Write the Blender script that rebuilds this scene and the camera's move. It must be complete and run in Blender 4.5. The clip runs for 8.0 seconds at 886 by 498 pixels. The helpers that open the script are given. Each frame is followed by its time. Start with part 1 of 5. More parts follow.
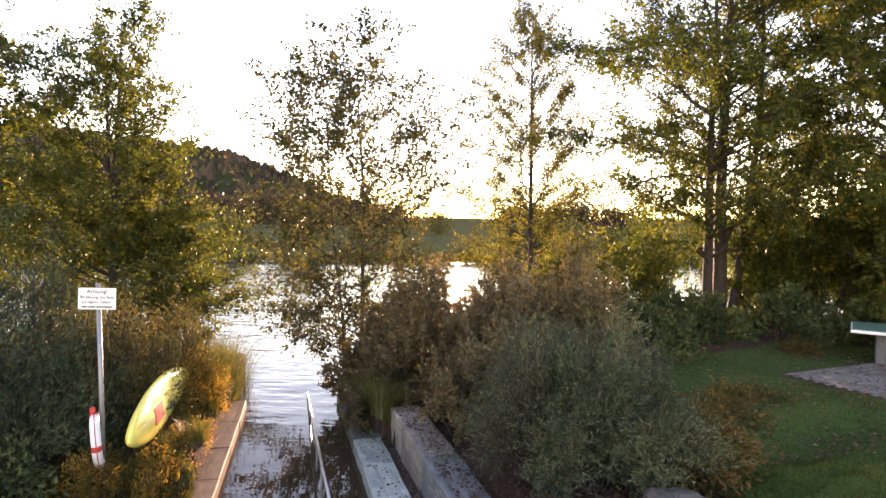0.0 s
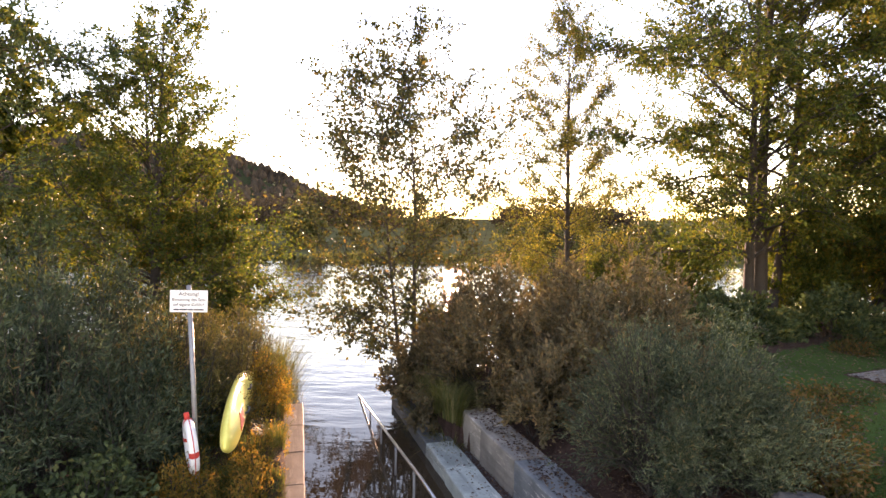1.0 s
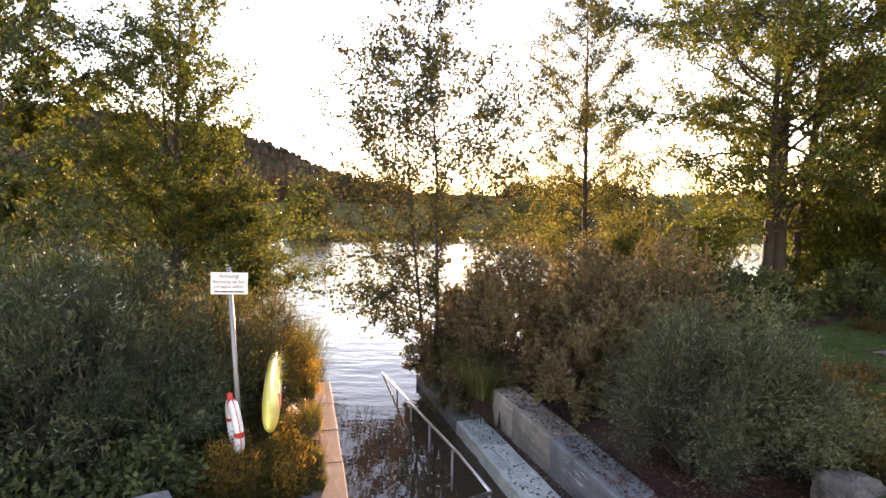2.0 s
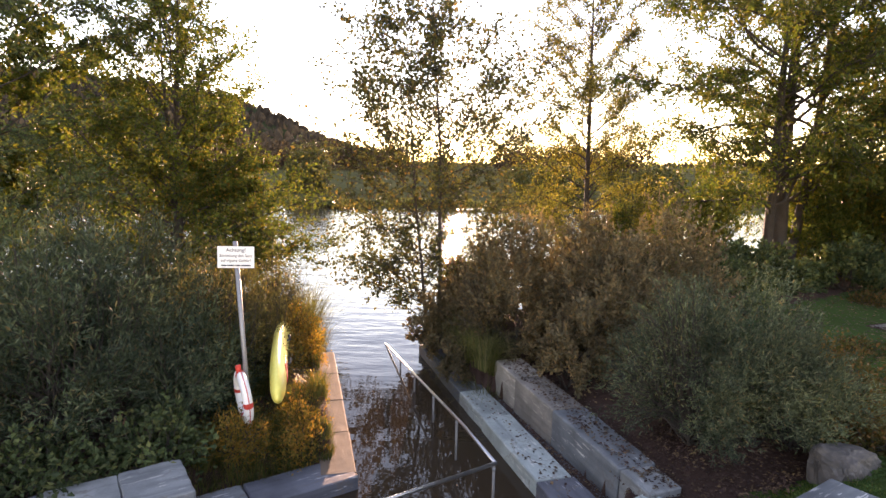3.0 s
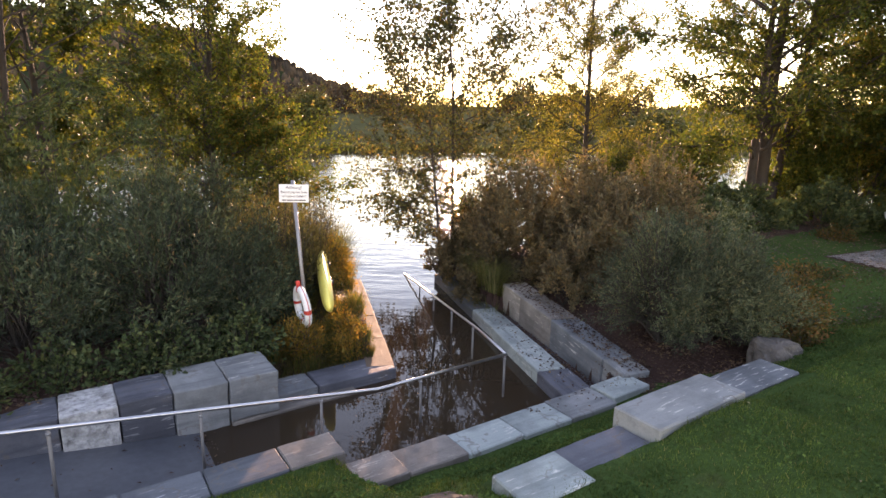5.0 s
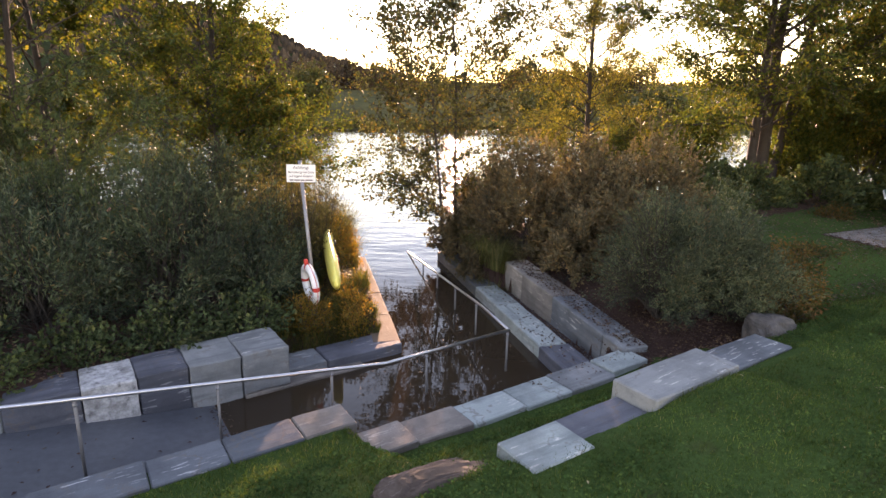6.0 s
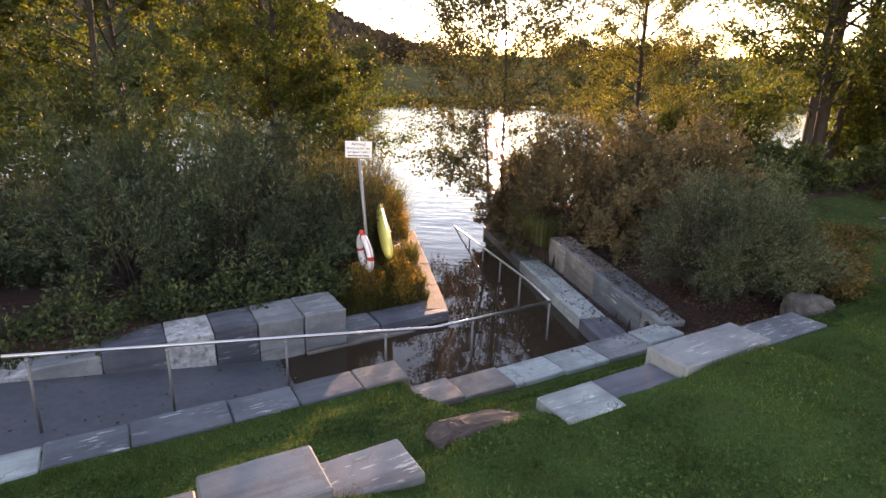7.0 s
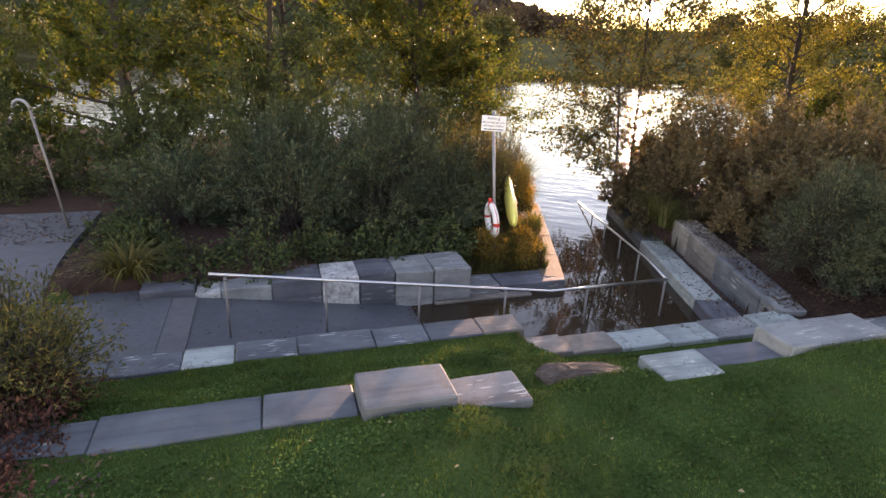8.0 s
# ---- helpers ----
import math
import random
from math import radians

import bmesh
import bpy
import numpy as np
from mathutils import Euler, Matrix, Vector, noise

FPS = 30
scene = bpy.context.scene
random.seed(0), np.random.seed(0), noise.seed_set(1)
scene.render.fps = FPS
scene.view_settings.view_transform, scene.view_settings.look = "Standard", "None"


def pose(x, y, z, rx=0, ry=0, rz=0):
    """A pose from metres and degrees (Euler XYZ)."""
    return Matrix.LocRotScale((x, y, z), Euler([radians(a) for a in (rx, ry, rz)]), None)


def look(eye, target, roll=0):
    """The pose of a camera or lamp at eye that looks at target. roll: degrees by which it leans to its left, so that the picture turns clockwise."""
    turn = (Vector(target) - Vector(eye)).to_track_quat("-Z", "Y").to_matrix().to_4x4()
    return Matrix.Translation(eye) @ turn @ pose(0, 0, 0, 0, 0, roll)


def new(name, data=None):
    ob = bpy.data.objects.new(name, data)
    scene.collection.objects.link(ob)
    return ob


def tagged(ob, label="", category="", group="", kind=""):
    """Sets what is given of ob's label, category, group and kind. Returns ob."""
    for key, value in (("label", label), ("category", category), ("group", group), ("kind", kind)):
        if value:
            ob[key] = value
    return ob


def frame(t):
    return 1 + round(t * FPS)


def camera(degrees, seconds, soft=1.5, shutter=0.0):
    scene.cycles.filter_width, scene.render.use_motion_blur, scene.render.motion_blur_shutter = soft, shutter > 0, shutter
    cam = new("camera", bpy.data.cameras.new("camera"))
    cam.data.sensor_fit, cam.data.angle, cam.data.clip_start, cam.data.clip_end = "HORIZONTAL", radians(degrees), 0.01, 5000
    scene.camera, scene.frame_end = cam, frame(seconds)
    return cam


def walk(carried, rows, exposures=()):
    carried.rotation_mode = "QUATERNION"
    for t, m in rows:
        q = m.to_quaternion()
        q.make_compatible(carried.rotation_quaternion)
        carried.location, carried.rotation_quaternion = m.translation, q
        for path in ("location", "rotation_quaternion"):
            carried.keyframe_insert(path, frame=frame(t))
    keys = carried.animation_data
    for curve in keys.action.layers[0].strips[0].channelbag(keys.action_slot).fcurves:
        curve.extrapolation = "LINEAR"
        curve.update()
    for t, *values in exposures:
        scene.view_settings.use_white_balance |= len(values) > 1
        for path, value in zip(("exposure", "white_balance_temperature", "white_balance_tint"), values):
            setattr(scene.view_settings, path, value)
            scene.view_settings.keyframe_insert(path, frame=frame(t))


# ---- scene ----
cam = camera(74.9, 8.0)
EXPOSURES = [(0.0, 3.25, 7250, 44), (3.5, 3.11, 7250, 44), (6.0, 3.04, 7250, 44), (8.0, 2.96, 7250, 44)]
PATH = [
    (0, (-0.314, 0.025, 3.804), (-0.437, 2.02, 3.749), 1.2),
    (0.5, (-0.966, 0.038, 3.778), (-1.083, 2.034, 3.726), 1.1),
    (1, (-1.651, 0.07, 3.779), (-1.757, 2.066, 3.726), 1.1),
    (1.5, (-1.996, 0.069, 3.789), (-2.107, 2.065, 3.71), 1.0),
    (1.7, (-2.06, 0.05, 3.81), (-2.173, 2.044, 3.709), 0.9),
    (2.8, (-2.211, 0.045, 3.908), (-2.317, 2.03, 3.685), 1.1),
    (3, (-2.221, 0.031, 3.928), (-2.326, 2.013, 3.683), 1.2),
    (3.5, (-2.249, -0.357, 3.928), (-2.351, 1.618, 3.633), 1.3),
    (4, (-2.327, -0.897, 3.961), (-2.426, 1.071, 3.615), 1.4),
    (4.5, (-2.42, -1.385, 3.974), (-2.516, 0.575, 3.587), 1.4),
    (4.7, (-2.437, -1.53, 3.988), (-2.535, 0.428, 3.583), 1.3),
    (5.8, (-2.512, -1.835, 4.068), (-2.609, 0.1, 3.574), 1.2),
    (6, (-2.514, -1.882, 4.079), (-2.611, 0.05, 3.572), 1.2),
    (6.5, (-2.517, -2.089, 4.122), (-2.625, -0.167, 3.578), 1.1),
    (7, (-2.537, -2.429, 4.176), (-2.78, -0.533, 3.587), 1.4),
    (7.5, (-2.488, -2.81, 4.237), (-2.914, -0.962, 3.603), 1.7),
    (8, (-2.407, -3.289, 4.288), (-3.041, -1.519, 3.607), 2.2),
]
walk(cam, [(t, look(eye, target, roll)) for t, eye, target, roll in PATH], EXPOSURES)

# ---- light ----
SUN_AZ, SUN_EL = radians(-2.1), radians(4.6)
SUN_DIR = Vector((math.sin(SUN_AZ) * math.cos(SUN_EL), math.cos(SUN_AZ) * math.cos(SUN_EL), math.sin(SUN_EL)))
world = bpy.data.worlds.new("sky")
scene.world = world
world.use_nodes = True
wn = world.node_tree.nodes
sky = wn.new("ShaderNodeTexSky")
sky.sky_type, sky.sun_disc = "NISHITA", False
sky.sun_elevation, sky.sun_rotation = SUN_EL, SUN_AZ
sky.air_density, sky.dust_density, sky.ozone_density = 1.0, 0.0, 1.0
wn["Background"].inputs["Strength"].default_value = 0.15
world.node_tree.links.new(sky.outputs["Color"], wn["Background"].inputs["Color"])
sun = new("sun", bpy.data.lights.new("sun", "SUN"))
sun.data.energy, sun.data.angle, sun.data.color = 2.5, radians(0.8), (1.0, 0.75, 0.47)
sun.matrix_world = look(SUN_DIR * 50, (0, 0, 0))


# the sun itself, seen low over the far ridge
ball = bmesh.new()
bmesh.ops.create_icosphere(ball, subdivisions=4, radius=34.0)
ball_mesh = bpy.data.meshes.new("sun_ball")
ball.to_mesh(ball_mesh)
ball.free()
SUN_GLOW = bpy.data.materials.new("sunlight")
SUN_GLOW.use_nodes = True
SUN_GLOW.node_tree.nodes["Principled BSDF"].inputs["Base Color"].default_value = (0, 0, 0, 1)
SUN_GLOW.node_tree.nodes["Principled BSDF"].inputs["Emission Color"].default_value = (1.0, 0.8, 0.5, 1)
SUN_GLOW.node_tree.nodes["Principled BSDF"].inputs["Emission Strength"].default_value = 220.0
ball_mesh.materials.append(SUN_GLOW)
sun_ball = tagged(new("sun_ball", ball_mesh), "low white evening sun just above the far ridge", "sun", kind="structure")
sun_ball.location = (-88.0, 2298.0, 122.0)

# ---- materials ----


def material(name, build, rough=0.8):
    m = bpy.data.materials.new(name)
    m.use_nodes = True
    t = m.node_tree
    build(t, t.nodes["Principled BSDF"])
    t.nodes["Principled BSDF"].inputs["Roughness"].default_value = rough
    return m


def node(t, kind, **values):
    n = t.nodes.new(kind)
    for k, v in values.items():
        n.inputs[k.replace("_", " ")].default_value = v
    return n


def noise_tex(t, scale, detail=4.0, rough=0.55, stretch=None):
    n = node(t, "ShaderNodeTexNoise", Scale=scale, Detail=detail, Roughness=rough)
    c = t.nodes.new("ShaderNodeTexCoord")
    if stretch:
        mp = t.nodes.new("ShaderNodeMapping")
        mp.inputs["Scale"].default_value = stretch
        t.links.new(c.outputs["Object"], mp.inputs["Vector"])
        t.links.new(mp.outputs["Vector"], n.inputs["Vector"])
    else:
        t.links.new(c.outputs["Object"], n.inputs["Vector"])
    return n


def ramp(t, fac, stops):
    r = t.nodes.new("ShaderNodeValToRGB")
    e = r.color_ramp.elements
    while len(e) < len(stops):
        e.new(0.5)
    for el, (p, c) in zip(e, stops):
        el.position, el.color = p, (*c, 1)
    t.links.new(fac, r.inputs["Fac"])
    return r.outputs["Color"]


def mix(t, fac, a, b, mode="MIX"):
    m = t.nodes.new("ShaderNodeMix")
    m.data_type, m.blend_type = "RGBA", mode
    for v, s in ((fac, m.inputs[0]), (a, m.inputs[6]), (b, m.inputs[7])):
        if isinstance(v, (int, float)):
            s.default_value = v
        elif isinstance(v, tuple):
            s.default_value = (*v, 1)
        else:
            t.links.new(v, s)
    return m.outputs[2]


def bump(t, p, height, strength=0.4, distance=0.01):
    b = node(t, "ShaderNodeBump", Strength=strength, Distance=distance)
    t.links.new(height, b.inputs["Height"])
    t.links.new(b.outputs["Normal"], p.inputs["Normal"])


def stone_material(name, dark, light, streak=(0.62, 0.6, 0.56), gloss=0.5):
    def build(t, p):
        rnd = t.nodes.new("ShaderNodeObjectInfo").outputs["Random"]
        big = noise_tex(t, 1.8, 5, 0.6)
        band = noise_tex(t, 2.2, 5, 0.6, (0.25, 3.2, 3.2))
        fine = noise_tex(t, 60, 4, 0.7)
        pits = noise_tex(t, 14, 5, 0.7)
        streaks = noise_tex(t, 2.4, 4, 0.6, (1.7, 11.0, 11.0))
        where = noise_tex(t, 1.1, 2, 0.5)
        for n in (big, band, streaks, where):
            n.noise_dimensions = "4D"
            w = node(t, "ShaderNodeMath")
            w.operation = "MULTIPLY"
            w.inputs[1].default_value = 37.0
            t.links.new(rnd, w.inputs[0])
            t.links.new(w.outputs[0], n.inputs["W"])
        base = mix(t, rnd, dark, light)
        base = mix(t, ramp(t, band.outputs["Fac"], ((0.42, (0, 0, 0)), (0.6, (0.7, 0.7, 0.7)))), base, light)
        base = mix(t, ramp(t, band.outputs["Fac"], ((0.32, (0.6, 0.6, 0.6)), (0.46, (0, 0, 0)))), base, tuple(c * 0.6 for c in dark))
        s = mix(t, 1.0, ramp(t, streaks.outputs["Fac"], ((0.585, (0, 0, 0)), (0.635, (0.95, 0.95, 0.95)))), ramp(t, where.outputs["Fac"], ((0.47, (0, 0, 0)), (0.58, (1, 1, 1)))), "MULTIPLY")
        base = mix(t, s, base, streak)
        base = mix(t, ramp(t, big.outputs["Fac"], ((0.36, (0.6, 0.6, 0.6)), (0.55, (0, 0, 0)))), base, tuple(c * 0.55 for c in dark))
        crack = noise_tex(t, 2.2, 4, 0.55)
        crack.noise_dimensions = "4D"
        t.links.new(w.outputs[0], crack.inputs["W"])
        vein = ramp(t, crack.outputs["Fac"], ((0.475, (0, 0, 0)), (0.495, (0.65, 0.65, 0.65)), (0.515, (0, 0, 0))))
        base = mix(t, mix(t, 1.0, vein, ramp(t, big.outputs["Fac"], ((0.45, (0, 0, 0)), (0.6, (1, 1, 1)))), "MULTIPLY"), base, (0.13, 0.1, 0.075))
        base = mix(t, 0.16, base, ramp(t, fine.outputs["Fac"], ((0.3, (0.12, 0.12, 0.12)), (0.7, (0.75, 0.75, 0.73)))), "OVERLAY")
        base = mix(t, ramp(t, pits.outputs["Fac"], ((0.66, (0, 0, 0)), (0.74, (0.5, 0.5, 0.5)))), base, (0.07, 0.065, 0.06))
        t.links.new(base, p.inputs["Base Color"])
        bump(t, p, mix(t, 0.6, fine.outputs["Fac"], pits.outputs["Fac"]), 0.4, 0.009)
        p.inputs["Specular IOR Level"].default_value = gloss
    return material(name, build, 0.7)


def plain_material(name, c1, c2, scale=8.0, rough=0.8, metal=0.0, strength=0.25, distance=0.008, gloss=0.5):
    def build(t, p):
        n, f = noise_tex(t, scale, 6, 0.6), noise_tex(t, scale * 9, 3, 0.6)
        c = mix(t, n.outputs["Fac"], c1, c2)
        c = mix(t, 0.2, c, ramp(t, f.outputs["Fac"], ((0.35, (0.2, 0.2, 0.2)), (0.65, (0.8, 0.8, 0.8)))), "OVERLAY")
        t.links.new(c, p.inputs["Base Color"])
        p.inputs["Metallic"].default_value = metal
        p.inputs["Specular IOR Level"].default_value = gloss
        bump(t, p, f.outputs["Fac"], strength, distance)
    return material(name, build, rough)


def leaf_material(name, stops, through_light=0.5, rough=0.5, patch=1.2, gloss=0.12):
    """Thin leaves: reflected and transmitted light, a colour of its own for each leaf."""
    def build(t, p):
        rnd = t.nodes.new("ShaderNodeNewGeometry").outputs["Random Per Island"]
        c = ramp(t, rnd, stops)
        pn = noise_tex(t, patch, 3, 0.6)
        c = mix(t, 0.7, c, ramp(t, pn.outputs["Fac"], ((0.36, (0.22, 0.24, 0.24)), (0.64, (0.78, 0.76, 0.68)))), "OVERLAY")
        t.links.new(c, p.inputs["Base Color"])
        p.inputs["Specular IOR Level"].default_value = gloss
        tr = t.nodes.new("ShaderNodeBsdfTranslucent")
        t.links.new(mix(t, 1.0, c, (1.0, 0.95, 0.45), "MULTIPLY"), tr.inputs["Color"])
        ms = t.nodes.new("ShaderNodeMixShader")
        ms.inputs["Fac"].default_value = through_light
        t.links.new(p.outputs[0], ms.inputs[1])
        t.links.new(tr.outputs[0], ms.inputs[2])
        t.links.new(ms.outputs[0], t.nodes["Material Output"].inputs["Surface"])
    return material(name, build, rough)


STONE = stone_material("grey_gneiss", (0.095, 0.107, 0.118), (0.19, 0.205, 0.21))
STONE_DARK = stone_material("dark_gneiss", (0.07, 0.075, 0.09), (0.125, 0.13, 0.15), (0.45, 0.45, 0.45))
STONE_MID = stone_material("blue_grey_gneiss", (0.066, 0.076, 0.087), (0.12, 0.134, 0.147), (0.46, 0.47, 0.46))
STONE_PALE = stone_material("pale_gneiss", (0.205, 0.243, 0.236), (0.36, 0.408, 0.385))
STONE_TAN = stone_material("tan_sandstone", (0.16, 0.142, 0.125), (0.25, 0.22, 0.19), (0.4, 0.36, 0.31), 0.25)

STONE_WARM = stone_material("warm_grey_gneiss", (0.17, 0.155, 0.138), (0.32, 0.29, 0.25), (0.48, 0.43, 0.37))
STONE_VEIN = stone_material("veined_pale_gneiss", (0.16, 0.17, 0.172), (0.27, 0.28, 0.272), (0.5, 0.48, 0.44))
STONE_PIER = stone_material("brown_sandstone", (0.115, 0.082, 0.058), (0.18, 0.132, 0.095), (0.26, 0.2, 0.145), 0.1)


def marble_build(t, p):
    rough, blot, fine = noise_tex(t, 9, 8, 0.7), noise_tex(t, 3.5, 5, 0.65), noise_tex(t, 45, 4, 0.7)
    c = ramp(t, rough.outputs["Fac"], ((0.33, (0.1, 0.1, 0.095)), (0.46, (0.36, 0.355, 0.34)), (0.62, (0.58, 0.57, 0.55))))
    c = mix(t, ramp(t, blot.outputs["Fac"], ((0.36, (0.7, 0.7, 0.7)), (0.52, (0, 0, 0)))), c, (0.2, 0.19, 0.17))
    t.links.new(mix(t, 0.2, c, fine.outputs["Color"], "SOFT_LIGHT"), p.inputs["Base Color"])
    bump(t, p, mix(t, 0.35, rough.outputs["Fac"], fine.outputs["Fac"]), 0.9, 0.03)


STONE_WHITE = material("rough_white_marble", marble_build, 0.8)
ROCK = stone_material("rough_boulder", (0.06, 0.042, 0.033), (0.11, 0.08, 0.062), (0.17, 0.135, 0.11), 0.2)
ROCK_GREY = stone_material("grey_boulder", (0.06, 0.054, 0.05), (0.13, 0.115, 0.105), (0.24, 0.22, 0.2))
CONCRETE = plain_material("wet_concrete", (0.05, 0.055, 0.062), (0.096, 0.104, 0.115), 1.2, 0.42)
LANDING = plain_material("landing_concrete", (0.05, 0.055, 0.062), (0.103, 0.111, 0.12), 1.4, 0.6, 0, 0.4, 0.01)


def setts_build(t, p):
    c = t.nodes.new("ShaderNodeTexCoord")
    k = t.nodes.new("ShaderNodeTexBrick")
    k.inputs["Scale"].default_value, k.inputs["Mortar Size"].default_value = 1.0, 0.006
    k.inputs["Brick Width"].default_value, k.inputs["Row Height"].default_value = 0.2, 0.1
    k.inputs["Color1"].default_value, k.inputs["Color2"].default_value, k.inputs["Mortar"].default_value = (0.15, 0.14, 0.13, 1), (0.21, 0.19, 0.18, 1), (0.05, 0.05, 0.045, 1)
    t.links.new(c.outputs["Object"], k.inputs["Vector"])
    n = noise_tex(t, 2.5, 5, 0.6)
    t.links.new(mix(t, 0.5, k.outputs["Color"], ramp(t, n.outputs["Fac"], ((0.3, (0.2, 0.2, 0.2)), (0.7, (0.75, 0.75, 0.75)))), "OVERLAY"), p.inputs["Base Color"])
    bump(t, p, k.outputs["Fac"], -0.4, 0.01)


SETTS = material("paving_setts", setts_build, 0.85)
PAVING = plain_material("grey_paving", (0.055, 0.057, 0.062), (0.14, 0.14, 0.145), 5, 0.85, 0, 0.6, 0.015)
STEEL = plain_material("brushed_steel", (0.5, 0.5, 0.51), (0.6, 0.6, 0.6), 20, 0.33, 1.0, 0.05)
GALV = plain_material("galvanised_steel", (0.2, 0.205, 0.215), (0.3, 0.305, 0.32), 30, 0.5, 0.5, 0.05)
WEATHERED = plain_material("weathered_steel", (0.14, 0.135, 0.13), (0.22, 0.21, 0.2), 14, 0.6, 0.3, 0.1)
WHITE = plain_material("white_plastic", (0.72, 0.72, 0.72), (0.82, 0.82, 0.81), 5, 0.45, 0, 0.05)
RED = plain_material("red_plastic", (0.5, 0.04, 0.03), (0.62, 0.06, 0.04), 6, 0.5, 0, 0.05)
YELLOW = plain_material("yellow_board", (0.78, 0.66, 0.12), (0.86, 0.77, 0.2), 2, 0.35, 0, 0.04)
BLACK = plain_material("dark_print", (0.03, 0.035, 0.05), (0.05, 0.055, 0.07), 9, 0.6)
SIGN = plain_material("white_enamel", (0.74, 0.76, 0.78), (0.82, 0.83, 0.84), 6, 0.4, 0, 0.03)
BARK = plain_material("bark", (0.026, 0.02, 0.016), (0.065, 0.053, 0.042), 6, 0.95, 0, 0.9, 0.02)
SOIL = plain_material("leaf_litter_soil", (0.045, 0.028, 0.022), (0.1, 0.058, 0.045), 14, 0.95, 0, 0.9, 0.03, 0.1)
GREEN_TOP = plain_material("green_table_top", (0.05, 0.12, 0.09), (0.08, 0.17, 0.13), 4, 0.55)
FIELD = plain_material("distant_meadow", (0.06, 0.062, 0.03), (0.11, 0.1, 0.045), 0.05, 0.95, 0, 0.2, 0.008, 0.0)
HILL = plain_material("wooded_slope", (0.02, 0.028, 0.014), (0.045, 0.05, 0.022), 0.05, 0.95, 0, 0.2, 0.008, 0.0)

ALDER = leaf_material("alder_leaf", ((0.0, (0.05, 0.075, 0.02)), (0.55, (0.09, 0.12, 0.028)), (0.85, (0.17, 0.15, 0.035)), (1.0, (0.24, 0.14, 0.03))), 0.5)
GOLD = leaf_material("autumn_leaf", ((0.0, (0.085, 0.095, 0.025)), (0.5, (0.155, 0.155, 0.035)), (1.0, (0.25, 0.19, 0.05))), 0.5)
ASH = leaf_material("ash_leaf", ((0.0, (0.046, 0.07, 0.018)), (0.6, (0.092, 0.118, 0.026)), (1.0, (0.18, 0.155, 0.035))), 0.48)
WILLOW = leaf_material("willow_leaf", ((0.0, (0.04, 0.055, 0.036)), (0.6, (0.085, 0.11, 0.07)), (0.92, (0.15, 0.17, 0.11)), (1.0, (0.2, 0.14, 0.07))), 0.3)
WILLOW_GREEN = leaf_material("green_willow_leaf", ((0.0, (0.03, 0.046, 0.03)), (0.6, (0.064, 0.092, 0.058)), (0.92, (0.115, 0.14, 0.092)), (1.0, (0.17, 0.12, 0.06))), 0.3)
SHRUB = leaf_material("shrub_leaf", ((0.0, (0.04, 0.06, 0.03)), (0.7, (0.08, 0.112, 0.048)), (1.0, (0.14, 0.145, 0.06))), 0.38)
RUSSET = leaf_material("russet_leaf", ((0.0, (0.05, 0.06, 0.02)), (0.5, (0.11, 0.085, 0.03)), (1.0, (0.2, 0.1, 0.04))), 0.45)
BROWN = leaf_material("brown_shrub_leaf", ((0.0, (0.088, 0.076, 0.047)), (0.6, (0.14, 0.112, 0.066)), (1.0, (0.2, 0.135, 0.074))), 0.3)
REEDY = leaf_material("sunlit_narrow_leaf", ((0.0, (0.07, 0.075, 0.03)), (0.6, (0.12, 0.108, 0.045)), (1.0, (0.2, 0.15, 0.065))), 0.42)
ALDER_THIN = leaf_material("thin_alder_leaf", ((0.0, (0.05, 0.055, 0.03)), (0.6, (0.08, 0.085, 0.035)), (0.9, (0.14, 0.12, 0.04)), (1.0, (0.2, 0.12, 0.04))), 0.35)
OLIVE = leaf_material("olive_narrow_leaf", ((0.0, (0.06, 0.07, 0.03)), (0.7, (0.12, 0.12, 0.05)), (1.0, (0.24, 0.17, 0.06))), 0.4)
LILY = leaf_material("yellowing_leaf", ((0.0, (0.07, 0.08, 0.025)), (0.5, (0.135, 0.12, 0.035)), (1.0, (0.22, 0.16, 0.055))), 0.4)
WEED = leaf_material("weed_blade", ((0.0, (0.05, 0.075, 0.025)), (0.6, (0.1, 0.11, 0.035)), (1.0, (0.2, 0.13, 0.05))), 0.45)
PALE_LEAF = leaf_material("pale_fallen_leaf", ((0.0, (0.2, 0.16, 0.08)), (1.0, (0.36, 0.3, 0.17))), 0.1)
DRY = leaf_material("fallen_leaf", ((0.0, (0.05, 0.03, 0.03)), (0.6, (0.1, 0.06, 0.05)), (1.0, (0.2, 0.13, 0.07))), 0.1)
BLADE = leaf_material("grass_blade", ((0.0, (0.045, 0.082, 0.018)), (0.6, (0.078, 0.128, 0.032)), (0.93, (0.135, 0.165, 0.05)), (1.0, (0.25, 0.2, 0.09))), 0.42)
HERB = leaf_material("sunlit_herb_leaf", ((0.0, (0.14, 0.13, 0.03)), (0.5, (0.28, 0.19, 0.05)), (1.0, (0.4, 0.2, 0.05))), 0.6)
DARKRED = leaf_material("dark_red_leaf", ((0.0, (0.05, 0.03, 0.025)), (0.6, (0.1, 0.04, 0.035)), (1.0, (0.17, 0.08, 0.06))), 0.3)
SHADE_BLADE = leaf_material("thin_shaded_grass", ((0.0, (0.042, 0.052, 0.014)), (0.5, (0.068, 0.08, 0.024)), (0.8, (0.1, 0.088, 0.035)), (1.0, (0.16, 0.11, 0.06))), 0.35)
